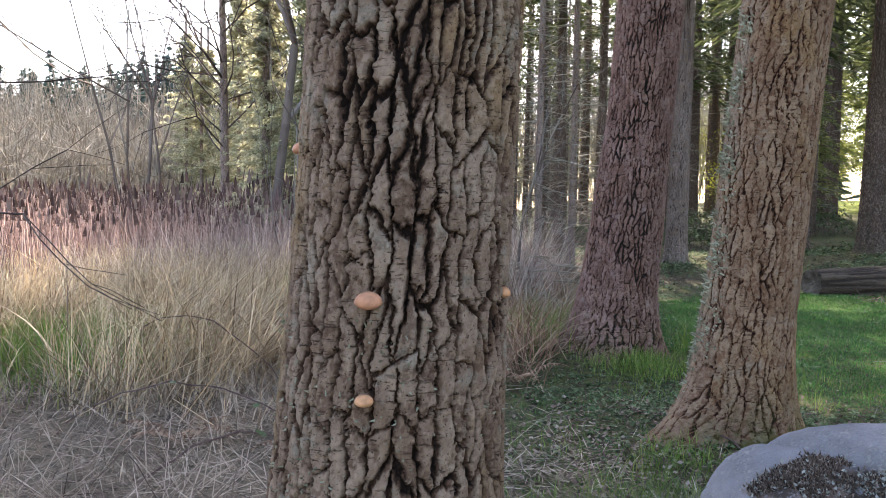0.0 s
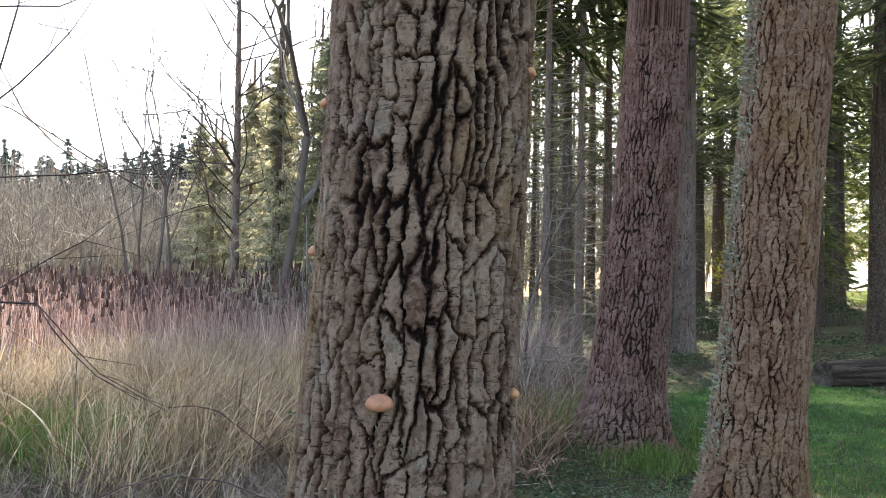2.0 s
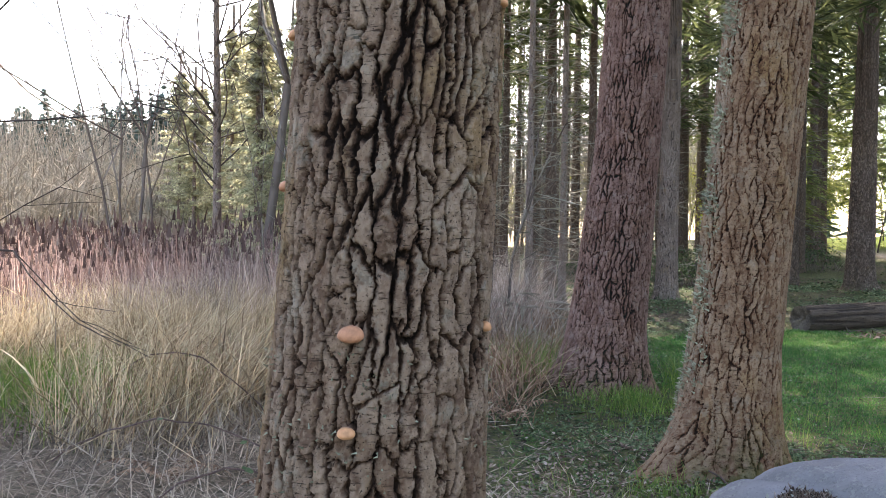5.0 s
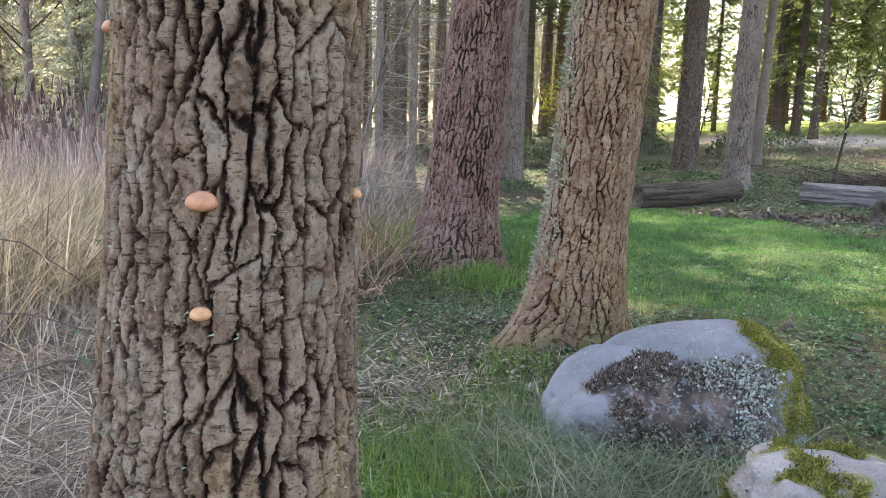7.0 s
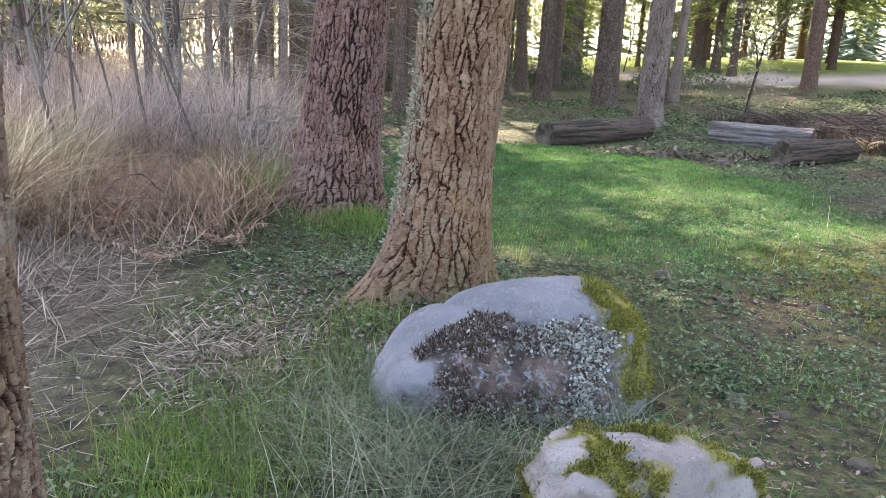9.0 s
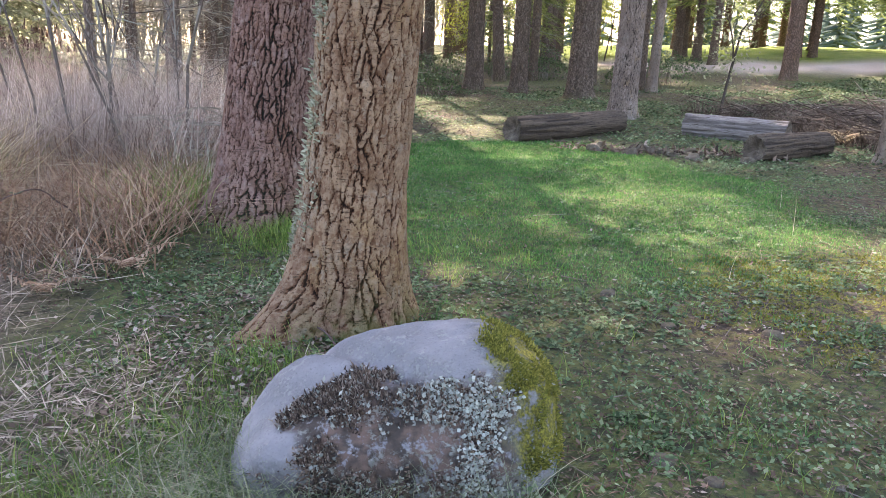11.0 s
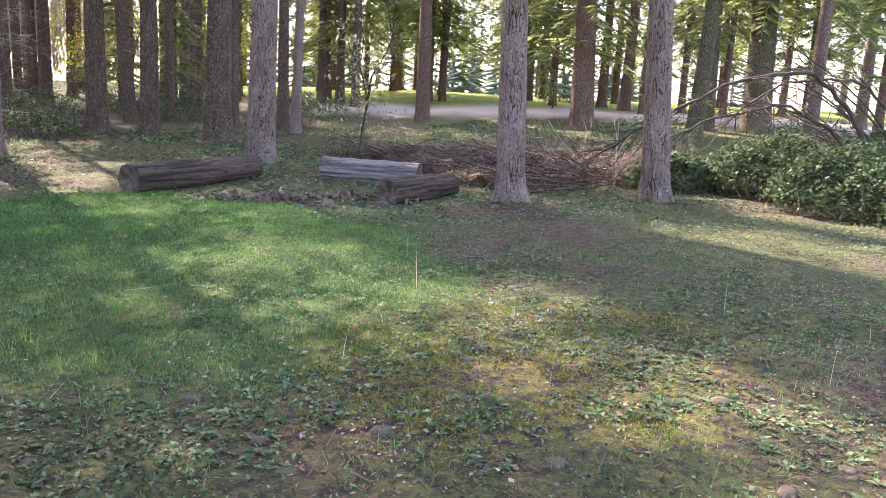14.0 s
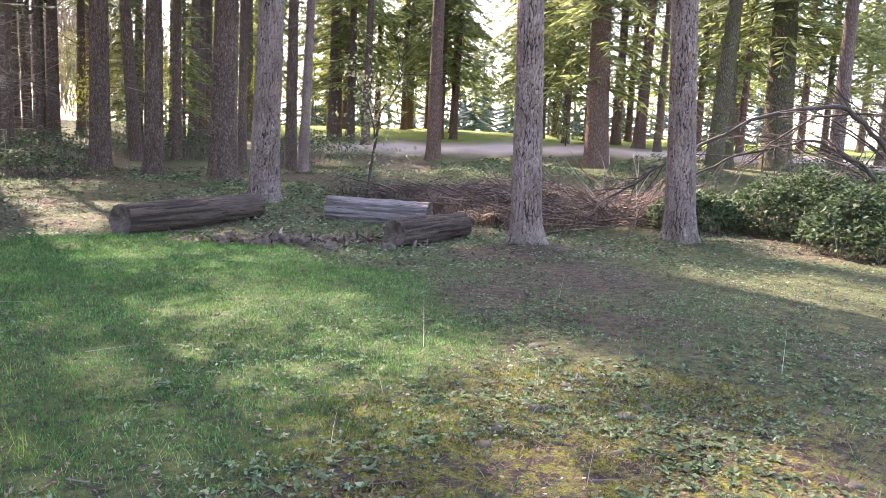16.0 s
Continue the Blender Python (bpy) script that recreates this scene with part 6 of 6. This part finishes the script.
for k, (x, y, q) in enumerate(((13.2, 15.6, 0), (13.9, 16.0, 0), (12.5, 16.2, 0), (14.6, 15.4, 1), (15.2, 14.3, 0), (13.4, 13.6, 1), (15.9, 13.6, 0), (14.8, 12.9, 1), (16.8, 15.0, 0), (12.0, 12.9, 1))):
    fern(x, y, 13, 0.85, M_STRAW if q else M_BRAMBLE, "dry straw-coloured sword fern in undergrowth" if q else "dark green sword fern in undergrowth", 500 + k)
for k, (x, y) in enumerate(((-0.35, 4.9), (0.05, 5.4), (-0.9, 5.6), (-2.0, 3.4), (-1.1, 3.3))):
    fern(x, y, 7, 0.55, M_FERN_DEAD, "withered rusty bracken fronds on the ground", 530 + k)

g = np.random.default_rng(55)
n_ = 1300
bx, by = g.uniform(12.3, 18.5, n_), g.uniform(11.5, 18.0, n_)
m = (bx + 0.25 * by > 15.2) & (by < 30 - 0.75 * bx + 2)
bx, by = bx[m], by[m]
n_ = len(bx)
p0 = np.stack([bx, by, terrain(bx, by) + g.uniform(0, 0.35, n_)], -1)
a = g.uniform(0, 6.28, n_)
ln = g.uniform(0.3, 1.5, n_)
p1 = p0 + np.stack([np.cos(a) * ln, np.sin(a) * ln, g.uniform(-0.1, 0.32, n_) * ln], -1)
pm = (p0 + p1) / 2 + g.normal(0, 0.08, p0.shape)
stuff("brush_pile", join([sticks(p0, pm, 0.018, 0.013), sticks(pm, p1, 0.013, 0.005)]), M_DEADWOOD, "tangled pile of dead branches behind the clearing", "brush")
# long dead branches leaned in a heap between the trunks
g = np.random.default_rng(58)
for k in range(34):
    hx, hy = 14.6 + g.normal(0, 0.9), 11.9 + g.normal(0, 0.6)
    a = g.uniform(1.2, 3.6) if k % 2 else g.uniform(-0.6, 1.4)
    out = []
    branching(g, np.zeros(3), np.array([0.8 * math.cos(a), 0.8 * math.sin(a), g.uniform(0.2, 0.75)]), g.uniform(0.7, 1.6), g.uniform(0.010, 0.022), 1, out, 0.35, -0.15, 2)
    t_ = empty("dead_branch", (hx, hy, float(terrain(hx, hy)) - 0.02), "long bare dead branch leaning in a brush heap", "dead branch", "brush heap")
    mesh_np("branchwork", *rods(out), M_DEADWOOD if k % 7 else M_TWIG_PALE, t_)["kind"] = "stuff"
P = scatter(16000, 11.8, 19, 11.5, 19, lambda x, y: smooth01(14.6, 15.6, x + 0.25 * y) * smooth01(0.38, 0.55, fbm(x, y, 3, 113, 3)) * smooth01(30, 27, 0.75 * x + y))
n_ = len(P)
stuff("undergrowth", blades(P, RNG.uniform(0.2, 0.75, n_), 0.014, RNG.uniform(0, 6.28, n_), RNG.uniform(0.1, 0.8, n_), RNG.uniform(0.2, 1.0, n_), 2), M_DEADWOOD, "brown dead fern and bracken undergrowth", "undergrowth")


def bramble(cx, cy, rx, ry, h, n, seed, label):
    """A mound of leafy bramble: arching stems and leaves in threes."""
    g = np.random.default_rng(seed)
    x, y = g.uniform(-1, 1, n), g.uniform(-1, 1, n)
    m = x * x + y * y < 1
    x, y = x[m], y[m]
    top = h * np.sqrt(np.clip(1 - x * x - y * y, 0, 1)) ** 0.8 * (0.65 + 0.7 * fbm(x * 3 + cx, y * 3, seed, seed, 3))
    px, py = cx + rx * x, cy + ry * y
    gz = terrain(px, py)
    z = gz + top * (1 - np.abs(g.normal(0, 0.22, len(x)))).clip(0.05, 1.1)
    t = empty("bramble_bush", (cx, cy, float(terrain(cx, cy))), label, "bush", "bramble bank")
    o = np.array([cx, cy, float(terrain(cx, cy))])
    P = np.stack([px, py, z], -1) - o
    parts = []
    for k in range(3):
        parts.append(leaves(P, g.uniform(0.05, 0.115, len(P)), 0.45, 0.72))
    mesh_np("foliage", *join(parts), M_BRAMBLE, t, smooth=False)["kind"] = "stuff"
    q0 = np.stack([px[:260], py[:260], gz[:260]], -1) - o
    q1 = P[:260] + g.normal(0, 0.15, (260, 3))
    mesh_np("stemwork", *sticks(q0, q1, 0.006, 0.003), M_TWIG, t)["kind"] = "stuff"
    return t


bramble(17.6, 7.3, 2.0, 1.9, 1.15, 6500, 1, "dense dark green bramble thicket at the clearing's edge")
bramble(18.6, 9.9, 2.2, 1.5, 1.25, 6500, 2, "dense green bramble thicket in half shade")
bramble(16.6, 5.0, 1.5, 1.6, 0.9, 5000, 3, "leafy bramble thicket with paler sunlit leaves")
bramble(16.4, 11.0, 1.3, 0.9, 0.8, 3000, 4, "low bramble around the foot of the trunk")
bramble(21.5, 8.0, 2.2, 2.4, 1.5, 6000, 5, "dense dark green bramble thicket")
# undergrowth clumps between the far trunks
for k, (x, y, r, h) in enumerate(((6.5, 30, 2.2, 0.9), (11.5, 32, 2.0, 1.0), (15.5, 28.5, 1.8, 1.0), (3.0, 29, 2.0, 0.8), (17.5, 31.5, 2.2, 1.1), (12.5, 36, 2.6, 1.2), (8.0, 35, 2.6, 1.0), (5.5, 24.5, 1.4, 0.7), (19.5, 19.5, 2.0, 1.0), (23, 17.0, 2.2, 1.1), (26, 13, 2.2, 1.2))):
    bramble(x, y, r, r * 0.8, h, 1000, 20 + k, "low dark undergrowth between the trunks")


# arching bare shrub by the bramble bank
def bare_shrub(x, y, seed, label):
    g = np.random.default_rng(seed)
    z = float(terrain(x, y))
    t = empty("bare_shrub", (x, y, z), label, "shrub")
    out = []
    for k in range(3):
        a = g.uniform(0, 6.28)
        branching(g, np.array([g.normal(0, 0.25), g.normal(0, 0.25), 0.0]), np.array([0.35 * math.cos(a), 0.35 * math.sin(a), 1.0]), g.uniform(2.0, 3.4), 0.045, 2, out, 0.5, 0.0, 2)
    for k in range(8):
        p = np.array([-0.1 * k, 0.1 * k, 0.0])
        d = np.array([-0.35 + 0.10 * k, 0.25 + 0.10 * k, 1.0])
        q = p
        for s in range(9):
            d = d + np.array([-0.03, 0.07, -0.06]) + g.normal(0, 0.06, 3)
            d = d / np.linalg.norm(d)
            q2 = q + d * 0.62
            out.append((q, q2, 0.045 * (1 - s / 11), 0.045 * (1 - (s + 1) / 11)))
            if s > 2:
                branching(g, q2, d + g.normal(0, 0.5, 3), g.uniform(0.3, 0.9), 0.010, 1, out, 0.5, 0.0, 2)
            q = q2
    mesh_np("branchwork", *rods(out), M_TWIG_DARK, t)["kind"] = "stuff"
    return t


bare_shrub(23.0, 8.6, 5, "bare many-stemmed dark shrub behind the brambles")


def arched_bough(points, r0, seed, label):
    """A long dead limb bent over through a few places, with twigs along it."""
    g = np.random.default_rng(seed)
    p = np.array(points, float)
    p[:, 2] += float(terrain(p[0, 0], p[0, 1]))
    o = p[0].copy()
    p = p - o
    t = np.linspace(0, len(p) - 1, 6 * len(p))
    c = np.stack([np.interp(t, np.arange(len(p)), p[:, k]) for k in range(3)], -1)
    for q in range(3):
        c[1:-1] = (c[:-2] + 2 * c[1:-1] + c[2:]) / 4
    c[1:] += g.normal(0, 0.025, c[1:].shape)
    r = r0 * np.linspace(1, 0.35, len(c))
    ob = empty("dead_bough", o, label, "dead branch", "arched boughs")
    out = []
    for k in range(5, len(c) - 1):
        for q in range(2):
            d = c[k + 1] - c[k] + g.normal(0, 0.16, 3)
            branching(g, c[k], d / np.linalg.norm(d), g.uniform(0.3, 1.0), 0.011, 1, out, 0.5, -0.1, 2)
    mesh_np("limb", *tube(c, r, 7), M_TWIG_DARK, ob)
    mesh_np("branchwork", *rods(out), M_TWIG_DARK, ob)["kind"] = "stuff"


for k, (pts, r0) in enumerate(((((19.3, 7.9, 0), (18.7, 8.2, 1.7), (17.5, 8.8, 2.75), (16.2, 9.8, 2.3), (14.9, 10.9, 1.3), (14.1, 11.6, 0.5)), 0.06),
                               (((19.5, 8.2, 0), (18.9, 8.6, 1.3), (17.9, 9.3, 2.0), (16.6, 10.3, 1.6), (15.6, 11.2, 0.8)), 0.045),
                               (((19.6, 7.4, 0), (19.3, 7.6, 1.6), (18.5, 8.2, 2.6), (17.4, 9.4, 2.4), (16.7, 10.2, 1.4)), 0.045))):
    arched_bough(pts, r0, 900 + k, "long dead dark limb arching over the bramble bank")
for k, (sx, sy, lx) in enumerate(((20.2, 7.2, 0.05), (20.6, 6.9, -0.1), (20.0, 7.7, 0.12), (20.9, 7.4, 0.0), (21.3, 6.6, 0.15), (21.0, 8.0, -0.05))):
    bare_tree(sx, sy, 6.5, 0.06, 960 + k, M_TWIG_DARK, "upright bare stem of a shrub by the brambles", 2, 0.4, (lx, 0.05, 1), 2)


# spring-green broadleaf shrubs lit from behind
def leafy(x, y, h, r, n, seed, mat, label):
    g = np.random.default_rng(seed)
    z = float(terrain(x, y))
    t = empty("leafy_tree", (x, y, z), label, "tree", "spring-green understory")
    out = []
    branching(g, np.zeros(3), np.array([0, 0, 1.0]), h * 0.6, 0.05, 3, out, 0.5, 0.2, 2)
    mesh_np("branchwork", *rods(out), M_TWIG_DARK, t)["kind"] = "stuff"
    c = g.normal(0, 1, (40, 3)) * np.array([r * 0.5, r * 0.5, h * 0.20]) + np.array([0, 0, h * 0.55])
    P = c[g.integers(0, 40, n)] + g.normal(0, 1, (n, 3)) * np.array([r * 0.22, r * 0.22, h * 0.07])
    P[:, 2] = np.clip(P[:, 2], 0.3, None)
    mesh_np("foliage", *leaves(P, g.uniform(0.06, 0.14, n), 0.7, 0.7), mat, t, smooth=False)["kind"] = "stuff"
    return t


for k, (x, y, h) in enumerate(((11.0, 40, 5.0), (13.5, 44, 6.0), (17.5, 45.5, 5.5), (8.0, 52, 6.0), (14.0, 53, 6.0), (18.8, 40.5, 4.5), (4.0, 56, 6.0), (-1.0, 55, 6.5), (22.5, 48, 5), (16.5, 49, 7), (19.5, 53, 7), (24.0, 56, 8), (27.5, 52, 7), (13.0, 58, 8), (30.5, 57, 8), (34.0, 50, 7), (9.5, 60, 8))):
    leafy(x, y, h, 1.8 + 0.15 * h - 0.75, 1700, 600 + k, M_LEAF_Y, "young broadleaf tree in bright spring leaf")
leafy(12.35, 17.95, 3.6, 0.75, 700, 640, M_NEEDLE_O, "slender young sapling with sparse foliage")
leafy(31.0, 29.5, 2.2, 1.2, 1500, 641, M_NEEDLE_L, "small light green conifer beside the track")

# ---- small things on the clearing floor ----
sr = np.random.default_rng(19)
for k in range(70):
    px, py = sr.uniform(2.4, 9.0), sr.uniform(1.6, 6.0)
    if lawn_mask(np.array(px), np.array(py)) > 0.5:
        continue
    s = sr.uniform(0.04, 0.13)
    ob = boulder((px, py, -0.005), (s, s * sr.uniform(0.6, 0.9), s * 0.32), M_STONE, 300 + k, "small grey stone half sunk in the soil", 14, 9, rz=sr.uniform(0, 6))
    ob.name = "stone"
    tagged(ob, "", "stone", "stones on the clearing floor")
p0 = scatter(420, 0.3, 12, 0.8, 12, lambda x, y: 1 - 0.7 * lawn_mask(x, y))
n_ = len(p0)
p0[:, 2] += 0.012
a = RNG.uniform(0, 6.28, n_)
ln = RNG.uniform(0.08, 0.5, n_)
p1 = p0 + np.stack([np.cos(a) * ln, np.sin(a) * ln, RNG.uniform(0, 0.02, n_)], -1)
p1[:, 2] = terrain(p1[:, 0], p1[:, 1]) + 0.015
stuff("fallen_twigs", sticks(p0, p1, 0.004, 0.002), M_TWIG, "thin fallen twigs scattered over the soil", "twigs")
